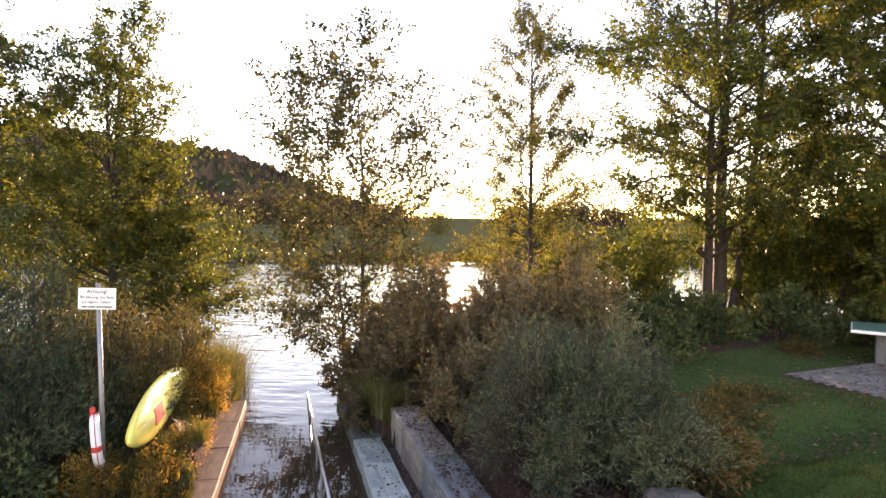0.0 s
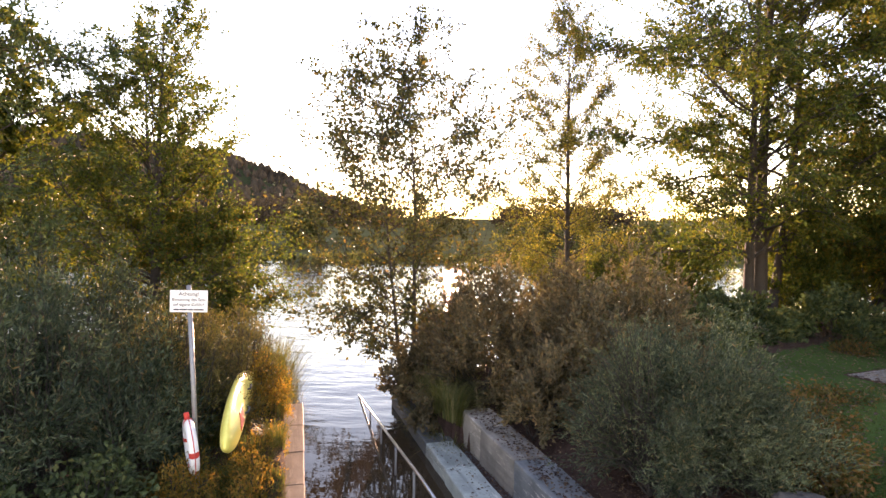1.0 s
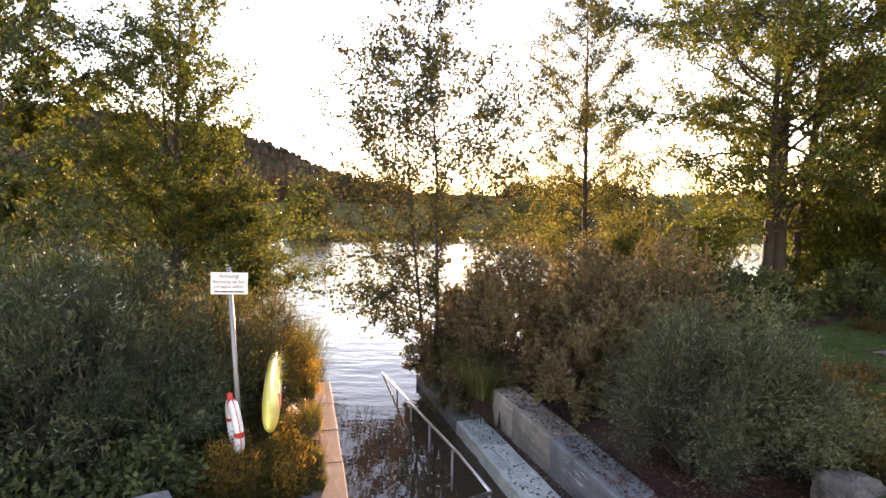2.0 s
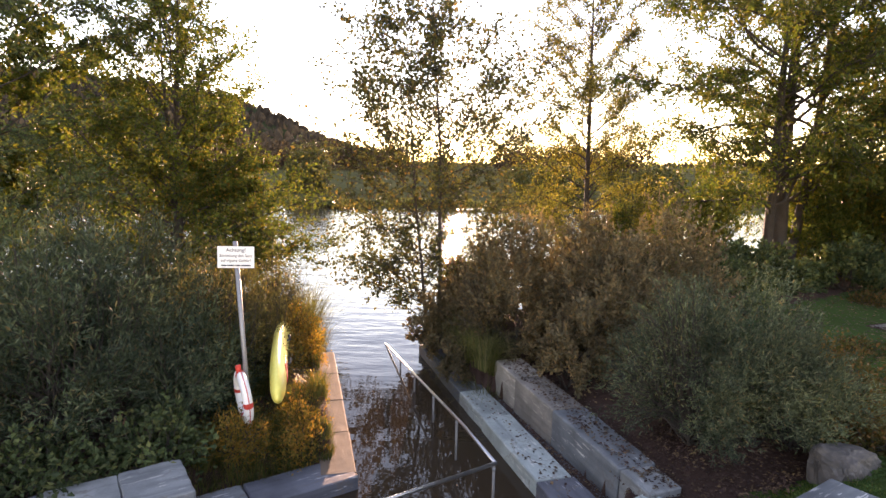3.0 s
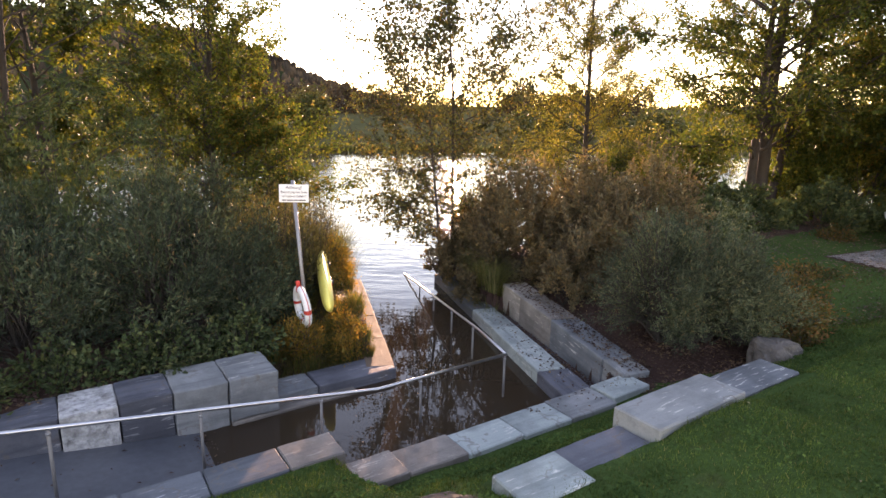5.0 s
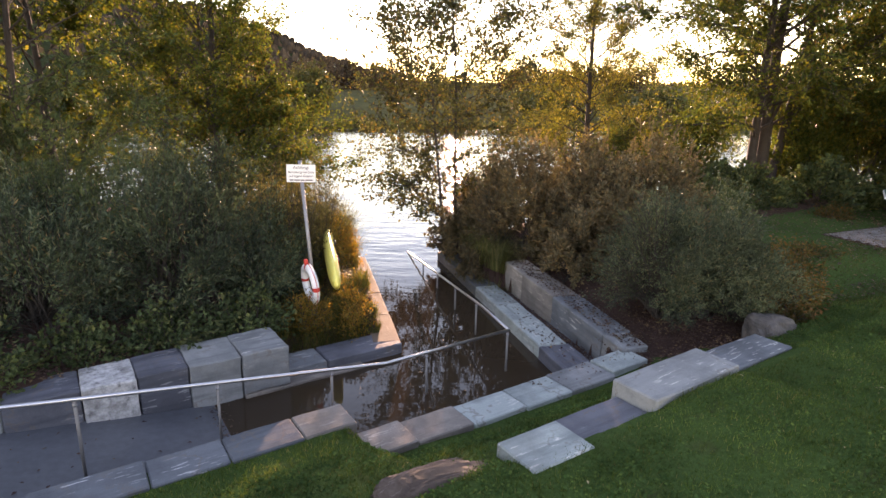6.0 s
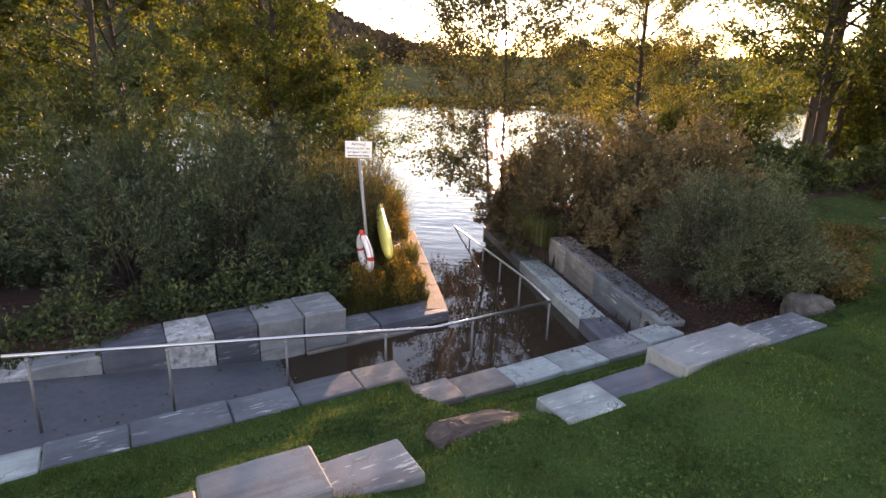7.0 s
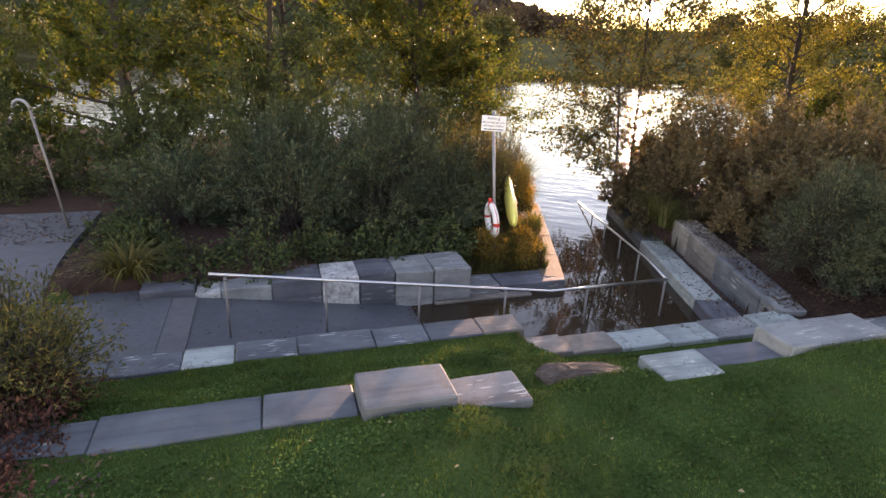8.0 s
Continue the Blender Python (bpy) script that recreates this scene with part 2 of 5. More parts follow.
CLOVER = leaf_material("clover_leaf", ((0.0, (0.028, 0.06, 0.018)), (0.7, (0.056, 0.104, 0.034)), (1.0, (0.1, 0.15, 0.04))), 0.2, 1.0, 1.2, 0.0)
REED = leaf_material("reed_blade", ((0.0, (0.07, 0.08, 0.03)), (0.6, (0.14, 0.15, 0.05)), (1.0, (0.25, 0.2, 0.1))), 0.4)


def water_build(t, p):
    p.inputs["Base Color"].default_value = (0.036, 0.025, 0.016, 1)
    p.inputs["IOR"].default_value = 1.333
    p.inputs["Specular IOR Level"].default_value = 0.34
    small, wide = noise_tex(t, 2.6, 3, 0.5, (0.45, 1.0, 1.0)), noise_tex(t, 0.35, 2, 0.5, (0.5, 1.0, 1.0))
    place = t.nodes.new("ShaderNodeSeparateXYZ")
    t.links.new(t.nodes.new("ShaderNodeTexCoord").outputs["Object"], place.inputs[0])
    open_water = node(t, "ShaderNodeMapRange", From_Min=8.5, From_Max=16.0, To_Min=0.07, To_Max=1.0)     # sheltered and calm between the walls
    t.links.new(place.outputs["Y"], open_water.inputs["Value"])
    waves = node(t, "ShaderNodeMath")
    waves.operation = "MULTIPLY"
    t.links.new(mix(t, 0.6, small.outputs["Fac"], wide.outputs["Fac"]), waves.inputs[0])
    t.links.new(open_water.outputs["Result"], waves.inputs[1])
    bump(t, p, waves.outputs[0], 0.7, 0.14)
    ruffled = node(t, "ShaderNodeMapRange", From_Min=14.0, From_Max=50.0, To_Min=0.015, To_Max=0.08)      # wind-ruffled further out
    t.links.new(place.outputs["Y"], ruffled.inputs["Value"])
    t.links.new(ruffled.outputs["Result"], p.inputs["Roughness"])


WATER = material("lake_water", water_build, 0.018)


def ground_build(t, p):
    n, f, s = noise_tex(t, 0.7, 5), noise_tex(t, 30, 4, 0.7), noise_tex(t, 4, 5, 0.6)
    c = mix(t, n.outputs["Fac"], (0.033, 0.065, 0.016), (0.056, 0.1, 0.028))
    c = mix(t, ramp(t, s.outputs["Fac"], ((0.55, (0, 0, 0)), (0.75, (0.5, 0.5, 0.5)))), c, (0.06, 0.045, 0.025))
    c = mix(t, 0.5, c, ramp(t, f.outputs["Fac"], ((0.3, (0.15, 0.15, 0.15)), (0.7, (0.75, 0.75, 0.75)))), "OVERLAY")
    t.links.new(c, p.inputs["Base Color"])
    p.inputs["Specular IOR Level"].default_value = 0.05
    bump(t, p, f.outputs["Fac"], 0.8, 0.03)


GRASS = material("lawn_soil", ground_build, 0.95)

# ---- mesh tools ----


def mesh_from(name, verts, faces, mat, smooth=False):
    """A mesh from arrays: verts (n, 3), faces (m, 3 or 4)."""
    verts, faces = np.asarray(verts, np.float32), np.asarray(faces, np.int32)
    me = bpy.data.meshes.new(name)
    m, k = faces.shape
    me.vertices.add(len(verts)), me.loops.add(m * k), me.polygons.add(m)
    me.vertices.foreach_set("co", verts.ravel())
    me.loops.foreach_set("vertex_index", faces.ravel())
    me.polygons.foreach_set("loop_start", np.arange(0, m * k, k, dtype=np.int32))
    me.polygons.foreach_set("use_smooth", np.full(m, smooth))
    me.materials.append(mat)
    me.update(calc_edges=True)
    return me


def under(ob, parent):
    ob.parent = parent
    return ob


def part(name, bm, mat, parent=None, label="", smooth=False):
    me = bpy.data.meshes.new(name)
    for f in bm.faces:
        f.smooth = smooth
    bm.to_mesh(me)
    bm.free()
    me.materials.append(mat)
    ob = new(name, me)
    if parent:
        ob.parent = parent
    return tagged(ob, label)


def tube_bm(points, radius, sides=10, bm=None, caps=True, taper=None):
    bm = bm or bmesh.new()
    pts = [Vector(p) for p in points]
    rings = []
    for i, p in enumerate(pts):
        d = (pts[min(i + 1, len(pts) - 1)] - pts[max(i - 1, 0)]).normalized()
        a = d.orthogonal().normalized() if abs(d.z) > 0.95 else d.cross(Vector((0, 0, 1))).normalized()
        b = d.cross(a)
        r = radius if taper is None else taper[i]
        rings.append([bm.verts.new(p + (a * math.cos(j * math.tau / sides) + b * math.sin(j * math.tau / sides)) * r) for j in range(sides)])
    for r0, r1 in zip(rings, rings[1:]):
        for j in range(sides):
            bm.faces.new((r0[j], r0[(j + 1) % sides], r1[(j + 1) % sides], r1[j]))
    if caps:
        bm.faces.new(rings[0][::-1]), bm.faces.new(rings[-1])
    return bm


def box_bm(x0, x1, y0, y1, z0, z1, bev=0.01, seg=1, bm=None):
    b = bmesh.new()
    bmesh.ops.create_cube(b, size=1)
    for v in b.verts:
        v.co = (x0 + (v.co.x + 0.5) * (x1 - x0), y0 + (v.co.y + 0.5) * (y1 - y0), z0 + (v.co.z + 0.5) * (z1 - z0))
    if bev:
        bmesh.ops.bevel(b, geom=b.edges[:], offset=bev, segments=seg, affect="EDGES")
    if bm is None:
        return b
    me = bpy.data.meshes.new("tmp")
    b.to_mesh(me), b.free()
    bm.from_mesh(me)
    bpy.data.meshes.remove(me)
    return bm


def stone_bm(l, w, h, seed=0, rough=0.012, skew=0.0):
    """A quarried block, l x w x h, its base middle at the origin: chipped, slightly uneven faces."""
    b = bmesh.new()
    bmesh.ops.create_cube(b, size=1)
    for v in b.verts:
        v.co = (v.co.x * l, v.co.y * w, (v.co.z + 0.5) * h)
    bmesh.ops.bevel(b, geom=b.edges[:], offset=0.014, segments=1, affect="EDGES")
    long_edges = [e for e in b.edges if e.calc_length() > 0.2]
    bmesh.ops.subdivide_edges(b, edges=long_edges, cuts=5, use_grid_fill=True)
    off = Vector((seed * 7.3, seed * 3.1, seed * 1.7))
    for v in b.verts:
        n = noise.noise_vector(v.co * 3.0 + off) * rough + noise.noise_vector(v.co * 11.0 + off) * rough * 0.6
        v.co += n
        v.co.x += skew * v.co.y
    return b


# ---- plan: ramp frame ----
RAMP = Matrix.Translation((-3.92, 3.90, 0)) @ Matrix.Rotation(math.atan2(0.6, 0.8), 4, "Z")


def W(u, v, z=0.0):
    """A place in the ramp's own frame, u along the kerb and v towards the lake."""
    return RAMP @ Vector((u, v, z))


def uv_of(x, y):
    dx, dy = x + 3.92, y - 3.90
    return dx * 0.8 + dy * 0.6, -dx * 0.6 + dy * 0.8


LAKE = [tuple(W(-6.0, 0.0)[:2]), tuple(W(-0.2, -0.2)[:2]), tuple(W(0.1, -0.65)[:2]), tuple(W(3.7, -0.5)[:2]), (-0.42, 6.3), (-1.5, 9.5), (-2.3, 10.4), (-3.1, 13.0), (-2.7, 14.0), (-1.2, 15.6),
        (1.5, 17.0), (5, 19.2), (11, 21.5), (24, 24), (60, 30), (170, 40), (170, 90), (60, 82), (26, 78), (6, 74), (-10, 71), (-20, 68), (-40, 60), (-70, 52),
        (-160, 50), (-160, 14), (-60, 11.5), (-30, 12), (-19, 14.5), (-13, 17.6), (-10, 18.7), (-7.4, 17), (-6.2, 14.0), (-5.6, 12.0), (-4.0, 7.3), tuple(W(1.6, 2.5)[:2]), tuple(W(0.0, 2.5)[:2]), tuple(W(-6.0, 2.4)[:2])]


def lake_distance(x, y):
    """Distance to the lake's edge: positive on land, negative in the water."""
    best, inside = np.full(x.shape, 1e9), np.zeros(x.shape, bool)
    for (ax, ay), (bx, by) in zip(LAKE, LAKE[1:] + LAKE[:1]):
        ex, ey = bx - ax, by - ay
        s = np.clip(((x - ax) * ex + (y - ay) * ey) / (ex * ex + ey * ey), 0, 1)
        best = np.minimum(best, np.hypot(x - ax - s * ex, y - ay - s * ey))
        if ay != by:
            hit = ((ay > y) != (by > y)) & (x < ex * (y - ay) / (by - ay) + ax)
            inside ^= hit
    return np.where(inside, -best, best)


def smooth(a, b, x):
    s = np.clip((x - a) / (b - a), 0, 1)
    return s * s * (3 - 2 * s)


def wave(x, y, k):
    return np.sin(x * k + 1.3 * np.sin(y * k * 0.7)) * np.cos(y * k * 1.1 + 0.8 * np.sin(x * k * 0.6))


def height(x, y):
    """The ground's height."""
    x, y = np.asarray(x, float), np.asarray(y, float)
    u, v = uv_of(x, y)
    d = lake_distance(x, y)
    kerb = 0.70 - 0.17 * smooth(-0.15, 0.05, u) - 0.08 * smooth(0.3, 1.6, u) - 0.03 * smooth(-3.5, -3.75, u) - 0.02 * smooth(-4.12, -4.3, u) - 0.15 * smooth(-5.6, -6.2, u)   # just under the kerb's top
    front = np.where(u < 0.0, -0.45, -0.9)
    s = smooth(0, 1, (front - v) / (front + 2.05))
    lawn = 1.14 + 0.08 * smooth(-0.5, -1.5, u) + 0.11 * np.exp(-((u + 2.0) / 0.62) ** 4) * smooth(-2.5, -2.75, v) + 0.15 * np.exp(-((u - 3.0) / 0.8) ** 4) * smooth(-2.35, -2.55, v) + 0.02 * np.clip(-v - 2.5, 0, 30)
    near = kerb + (lawn - 0.12 - kerb) * s
    shift = 0.13 * np.exp(-(u / 0.62) ** 4)                      # the lawn comes up to the boulder
    near = near + (lawn - near) * smooth(-2.2 + shift, -2.45 + shift, v)
    bank_r = 0.5 + 0.14 * smooth(0.05, 0.4, x + 0.34 * (y - 6.5)) + 0.45 * smooth(0.4, 4.0, x + 0.34 * (y - 6.5) + 0.2) + 0.1 * smooth(8, 14, y)
    bank_l = 0.42 + 0.25 * smooth(7.4, 8.4, y) * smooth(-8, -5, x) * smooth(10.5, 9.5, y) + 0.3 * smooth(-6, -9, x)
    bank_l = bank_l - 0.36 * smooth(3.3, 2.75, v) * smooth(0.0, 0.3, u)
    bank_l = bank_l - 0.35 * smooth(-6.35, -6.55, u) * smooth(6.5, 6.1, v)
    right = smooth(4.2, 5.6, u) * smooth(-1.0, 0.5, v + 1.0)
    near = near + (bank_r - near) * np.maximum(smooth(-0.9, -0.5, v) * smooth(4.15, 4.6, u), right * smooth(-2.2, -1.4, v))
    left = smooth(2.0, 2.5, v - 0.85 * smooth(-6.3, -6.5, u)) * smooth(3.0, 1.0, u)
    side = smooth(-4.3, -4.6, u) * smooth(-0.4 - 0.4 * smooth(-5.6, -6.2, u), -0.15 - 0.2 * smooth(-5.6, -6.2, u), v)
    near = near + (0.40 - near) * side * (1 - left)
    near = near + (bank_l - near) * left
    near = near + (1.13 - near) * smooth(3.9, 3.1, np.hypot(x - 8.57, y - 11.39))
    far = 0.5 + 2.2 * smooth(70, 110, y) + 12 * smooth(110, 420, y) - 0.3
    land = np.where(y > 45, far, near)
    land = land + 0.02 * wave(x, y, 1.3)
    natural = smooth(12.5, 14.0, y)
    shore = 0.05 + (land - 0.05) * np.where(natural > 0, smooth(0, 1.6, d) * natural + (1 - natural), 1)
    bed = -0.75 - 0.5 * smooth(0, 3, -d)
    bed = np.where(natural > 0, bed * smooth(0, 1.0, -d) + 0.05 * (1 - smooth(0, 1.0, -d)), bed)
    return np.where(d > 0, shore, bed)


def under_shrubs(u, v):
    """Bare soil strewn with leaves below the shrubs by the retaining wall."""
    return (u > 4.0) & (v > -0.7 - 0.43 * np.clip(u - 4.25, 0, 1.9) + 0.5 * np.clip(u - 6.2, 0, 3) + 0.05 * wave(u, v, 9.0))


# ---- ground, water, distance ----
def axis(lo, hi, step, far_lo, far_hi):
    a = list(np.arange(lo, hi + step / 2, step))
    g, q = step, hi
    while q < far_hi:
        g *= 1.22
        q += g
        a.append(min(q, far_hi))
    g, q = step, lo
    while q > far_lo:
        g *= 1.22
        q -= g
        a.insert(0, max(q, far_lo))
    return np.array(a)


def build_ground():
    xs, ys = axis(-13, 12, 0.14, -2500, 2500), axis(-6, 22, 0.14, -2500, 2500)
    X, Y = np.meshgrid(xs, ys)
    Z = height(X, Y)
    nx, ny = len(xs), len(ys)
    i = np.arange(nx * ny).reshape(ny, nx)
    faces = np.stack([i[:-1, :-1], i[:-1, 1:], i[1:, 1:], i[1:, :-1]], -1).reshape(-1, 4)
    me = mesh_from("ground", np.stack([X, Y, Z], -1).reshape(-1, 3), faces, GRASS, True)
    me.materials.append(SOIL)
    me.materials.append(FIELD)
    cx, cy = X[:-1, :-1].ravel() + 0.07, Y[:-1, :-1].ravel() + 0.07
    u, v = uv_of(cx, cy)
    soil = (under_shrubs(u, v) & (cx + 0.34 * (cy - 6.5) < 3.4 + 0.4 * wave(cx, cy, 2.0)) & (cy < 15)) | ((v > 2.3) & (cy < 30) & (cx > -40)) | (lake_distance(cx, cy) < 0)
    me.polygons.foreach_set("material_index", np.where(cy > 45, 2, np.where(soil, 1, 0)).astype(np.int32))
    tagged(new("ground", me), "mown lawn and dark leaf-littered soil sloping to the lake", "ground", kind="structure")


build_ground()
wm = mesh_from("water", [(-165, -2, 0), (175, -2, 0), (175, 95, 0), (-165, 95, 0)], [(0, 1, 2, 3)], WATER)
tagged(new("water", wm), "calm rippled lake water reflecting the sunset sky", "lake", kind="structure")


def leaves_mesh(name, P, D, length, width, mat, rng, fold=0.25):
    """Leaves: a folded diamond each, at P along D."""
    n = len(P)
    D = D / (np.linalg.norm(D, axis=1, keepdims=True) + 1e-9)
    r = rng.normal(size=(n, 3))
    S = np.cross(D, r)
    S /= np.linalg.norm(S, axis=1, keepdims=True) + 1e-9
    N = np.cross(D, S)
    L = (length * rng.uniform(0.6, 1.25, n))[:, None]
    Wd = (width * rng.uniform(0.7, 1.2, n))[:, None]
    V = np.stack([P, P + D * L * 0.5 + S * Wd * 0.5 + N * Wd * fold, P + D * L, P + D * L * 0.5 - S * Wd * 0.5 + N * Wd * fold], 1).reshape(-1, 3)
    q = np.arange(n)[:, None] * 4
    return mesh_from(name, V, np.concatenate([q + np.array([[0, 1, 2]]), q + np.array([[0, 2, 3]])], 0), mat)


def hill_height(az, r):
    """The wooded hill: crest height by bearing (degrees), far behind the lake."""
    crest = np.interp(az, [-75, -60, -45, -40, -28.5, -24, -20, -15.4, -13.8, -10.6, -8.3, -5.6, -2, 1, 8, 20, 45, 75], [5.0, 6.6, 7.4, 7.6, 7.2, 6.8, 5.6, 3.6, 3.1, 2.1, 1.3, 0.6, 0.5, 0.5, 0.9, 1.6, 2.0, 1.5])
    return 520 * np.tan(np.radians(crest)) * smooth(240, 520, r) + 2


def build_hill():
    az, rr = np.linspace(-80, 80, 321), np.linspace(230, 620, 40)
    A, R = np.meshgrid(az, rr)
    Z = hill_height(A, np.minimum(R, 520)) * (1 - 0.6 * smooth(530, 620, R)) + 1.2 * wave(A * 2, R * 0.05, 1.0)
    X, Y = R * np.sin(np.radians(A)), R * np.cos(np.radians(A))
    n, m = A.shape
    i = np.arange(n * m).reshape(n, m)
    faces = np.stack([i[:-1, :-1], i[:-1, 1:], i[1:, 1:], i[1:, :-1]], -1).reshape(-1, 4)
    tagged(new("hill", mesh_from("hill", np.stack([X, Y, Z], -1).reshape(-1, 3), faces, HILL, True)), "dark wooded hill rising behind the lake", "hill", kind="structure")


build_hill()


def clump_mesh(name, places, sizes, mat, rng, sides=5, conifer=0.5):
    """Far trees, joined: small uneven cones and rounded crowns."""
    V, F = [], []
    base = 0
    k = np.arange(sides) * math.tau / sides
    for (x, y, z), s in zip(places, sizes):
        levels = ((0.0, 0.30), (0.35, 0.26), (0.75, 0.12)) if rng.random() < conifer else ((0.0, 0.28), (0.4, 0.42), (0.8, 0.26))
        for hgt, rad in levels:
            r = rad * s * rng.uniform(0.7, 1.2, sides)
            V.append(np.stack([x + r * np.cos(k), y + r * np.sin(k), np.full(sides, z + hgt * s) + rng.uniform(-0.06, 0.06, sides) * s], -1))
        V.append(np.array([[x + rng.uniform(-0.05, 0.05) * s, y, z + s]]))
        for q in range(2):
            for j in range(sides):
                a, b = base + q * sides + j, base + q * sides + (j + 1) % sides
                F += [(a, b, b + sides), (a, b + sides, a + sides)]
        for j in range(sides):
            F.append((base + 2 * sides + j, base + 2 * sides + (j + 1) % sides, base + 3 * sides))
        base += 3 * sides + 1
    return mesh_from(name, np.concatenate(V), F, mat)


def build_far_woods():
    rng = np.random.default_rng(5)
    n = 4400
    az, r = rng.uniform(-70, 40, n), rng.uniform(330, 530, n)
    keep = (az < -5) | (rng.random(n) < 0.45)
    az, r = az[keep], r[keep]
    z = hill_height(az, r) - 2
    P = np.stack([r * np.sin(np.radians(az)), r * np.cos(np.radians(az)), z], -1)
    tagged(new("far_woods", clump_mesh("far_woods", P, rng.uniform(4, 8, len(P)), FARLEAF, rng)), "dense mixed forest covering the far hillside", "forest", kind="stuff")
    n = 230
    x = rng.uniform(-150, 160, n)
    y = np.interp(x, SHORE_X, SHORE_Y) + rng.uniform(3, 14, n)
    x, y = x[(x < -33) | (x > 3)], y[(x < -33) | (x > 3)]
    cloud("shore_woods", "row of autumn trees along the far shore", x, y, np.where(x < -8, rng.uniform(4, 7, len(x)), rng.uniform(4.2, 6.8, len(x))), 340, 0.46, FARGOLD, rng)
    x = np.concatenate([rng.uniform(-31, -26, 8), rng.uniform(-18, -8, 5)])
    y = np.concatenate([rng.uniform(84, 92, 8), rng.uniform(150, 170, 5)])
    cloud("meadow_trees", "scattered trees standing on the far meadow", x, y, rng.uniform(5.5, 8, 13), 600, 0.45, FARGOLD, rng)
    x = rng.uniform(-130, 60, 170)
    x = x[(x < -24) | (x > 6)]
    cloud("hill_foot_woods", "dark trees along the foot of the hill", x, rng.uniform(215, 250, len(x)), rng.uniform(7, 12, len(x)), 160, 1.1, FARLEAF, rng)
    x = rng.uniform(-70, 30, 480)
    cloud("far_reeds", "dark reed belt along the far shore", x, np.interp(x, SHORE_X, SHORE_Y) + rng.uniform(-0.5, 2.5, 480), rng.uniform(0.5, 0.9, 480), 40, 0.4, REED, rng)


SHORE_X, SHORE_Y = [-160, -70, -40, -20, -10, 6, 26, 60, 170], [52, 53, 61, 69, 72, 75, 79, 83, 91]


def cloud(name, label, xs, ys, sizes, per, leaf, mat, rng):
    """Far trees, joined: uneven crowns of loose leaf clumps."""
    P = []
    for x, y, s in zip(xs, ys, sizes):
        q = rng.normal(size=(per, 3))
        q /= np.linalg.norm(q, axis=1, keepdims=True)
        q *= (rng.uniform(0.25, 1.0, per) ** 0.5)[:, None]
        lobes = 1 + 0.25 * np.sin(q[:, :1] * 5 + x) * np.cos(q[:, 1:2] * 4 + y)
        P.append(np.array([x, y, float(max(height(x, y), 0.0)) + s * 0.5]) + q * lobes * np.array([s * 0.42, s * 0.42, s * 0.52]))
    P = np.concatenate(P)
    me = leaves_mesh(name, P, rng.normal(size=P.shape), leaf, leaf * 0.8, mat, rng)
    return tagged(new(name, me), label, "trees", kind="stuff")


FARLEAF = leaf_material("far_forest", ((0.0, (0.045, 0.036, 0.028)), (0.6, (0.068, 0.054, 0.042)), (1.0, (0.1, 0.07, 0.045))), 0.1, 0.9, 0.03, 0.0)
FARGOLD = leaf_material("far_trees", ((0.0, (0.04, 0.06, 0.02)), (1.0, (0.12, 0.1, 0.03))), 0.15)
build_far_woods()


# ---- stonework ----
def stones(name, label, rows, mats, group_kind="structure", category="wall", rough=0.012):
    """A course of blocks in the ramp's frame. rows: u0, u1, v0, v1, bottom, top, material number."""
    root = tagged(new(name), label, category, kind=group_kind)
    for k, (u0, u1, v0, v1, z0, z1, m) in enumerate(rows):
        b = stone_bm(u1 - u0 - 0.012, v1 - v0, z1 - z0, k + len(name), rough)
        ob = part("stone", b, mats[m], root)
        ob.matrix_basis = RAMP @ pose((u0 + u1) / 2, (v0 + v1) / 2, z0, 0, 0, random.uniform(-0.8, 0.8))
    return root


ST = [STONE, STONE_DARK, STONE_PALE, STONE_TAN, STONE_WHITE, STONE_MID, STONE_WARM, STONE_PIER, STONE_VEIN]
stones("kerb_wall", "grey stone slabs edging the wet ramp, flush with the grass",
       [(-5.8, -5.0, -0.42, 0.0, -0.5, 0.675, 5), (-5.0, -4.22, -0.43, 0.02, -0.5, 0.69, 5), (-4.22, -3.64, -0.44, 0.0, -0.6, 0.71, 2), (-3.64, -2.92, -0.44, 0.0, -0.6, 0.73, 5), (-2.92, -1.99, -0.45, 0.01, -0.6, 0.735, 5), (-1.99, -1.3, -0.44, 0.0, -0.6, 0.725, 5),
        (-1.3, -0.58, -0.45, 0.0, -0.6, 0.73, 5), (-0.58, 0.0, -0.44, 0.01, -0.6, 0.73, 3), (-0.05, 0.48, -0.92, -0.46, -0.7, 0.61, 3), (0.48, 1.22, -0.9, -0.44, -0.7, 0.56, 3), (1.22, 2.02, -0.88, -0.42, -0.7, 0.52, 2),
        (2.02, 2.78, -0.9, -0.4, -0.7, 0.51, 2), (2.78, 3.6, -0.9, -0.38, -0.7, 0.51, 8), (3.6, 4.35, -0.84, -0.41, -0.5, 0.54, 2)], ST, rough=0.006)
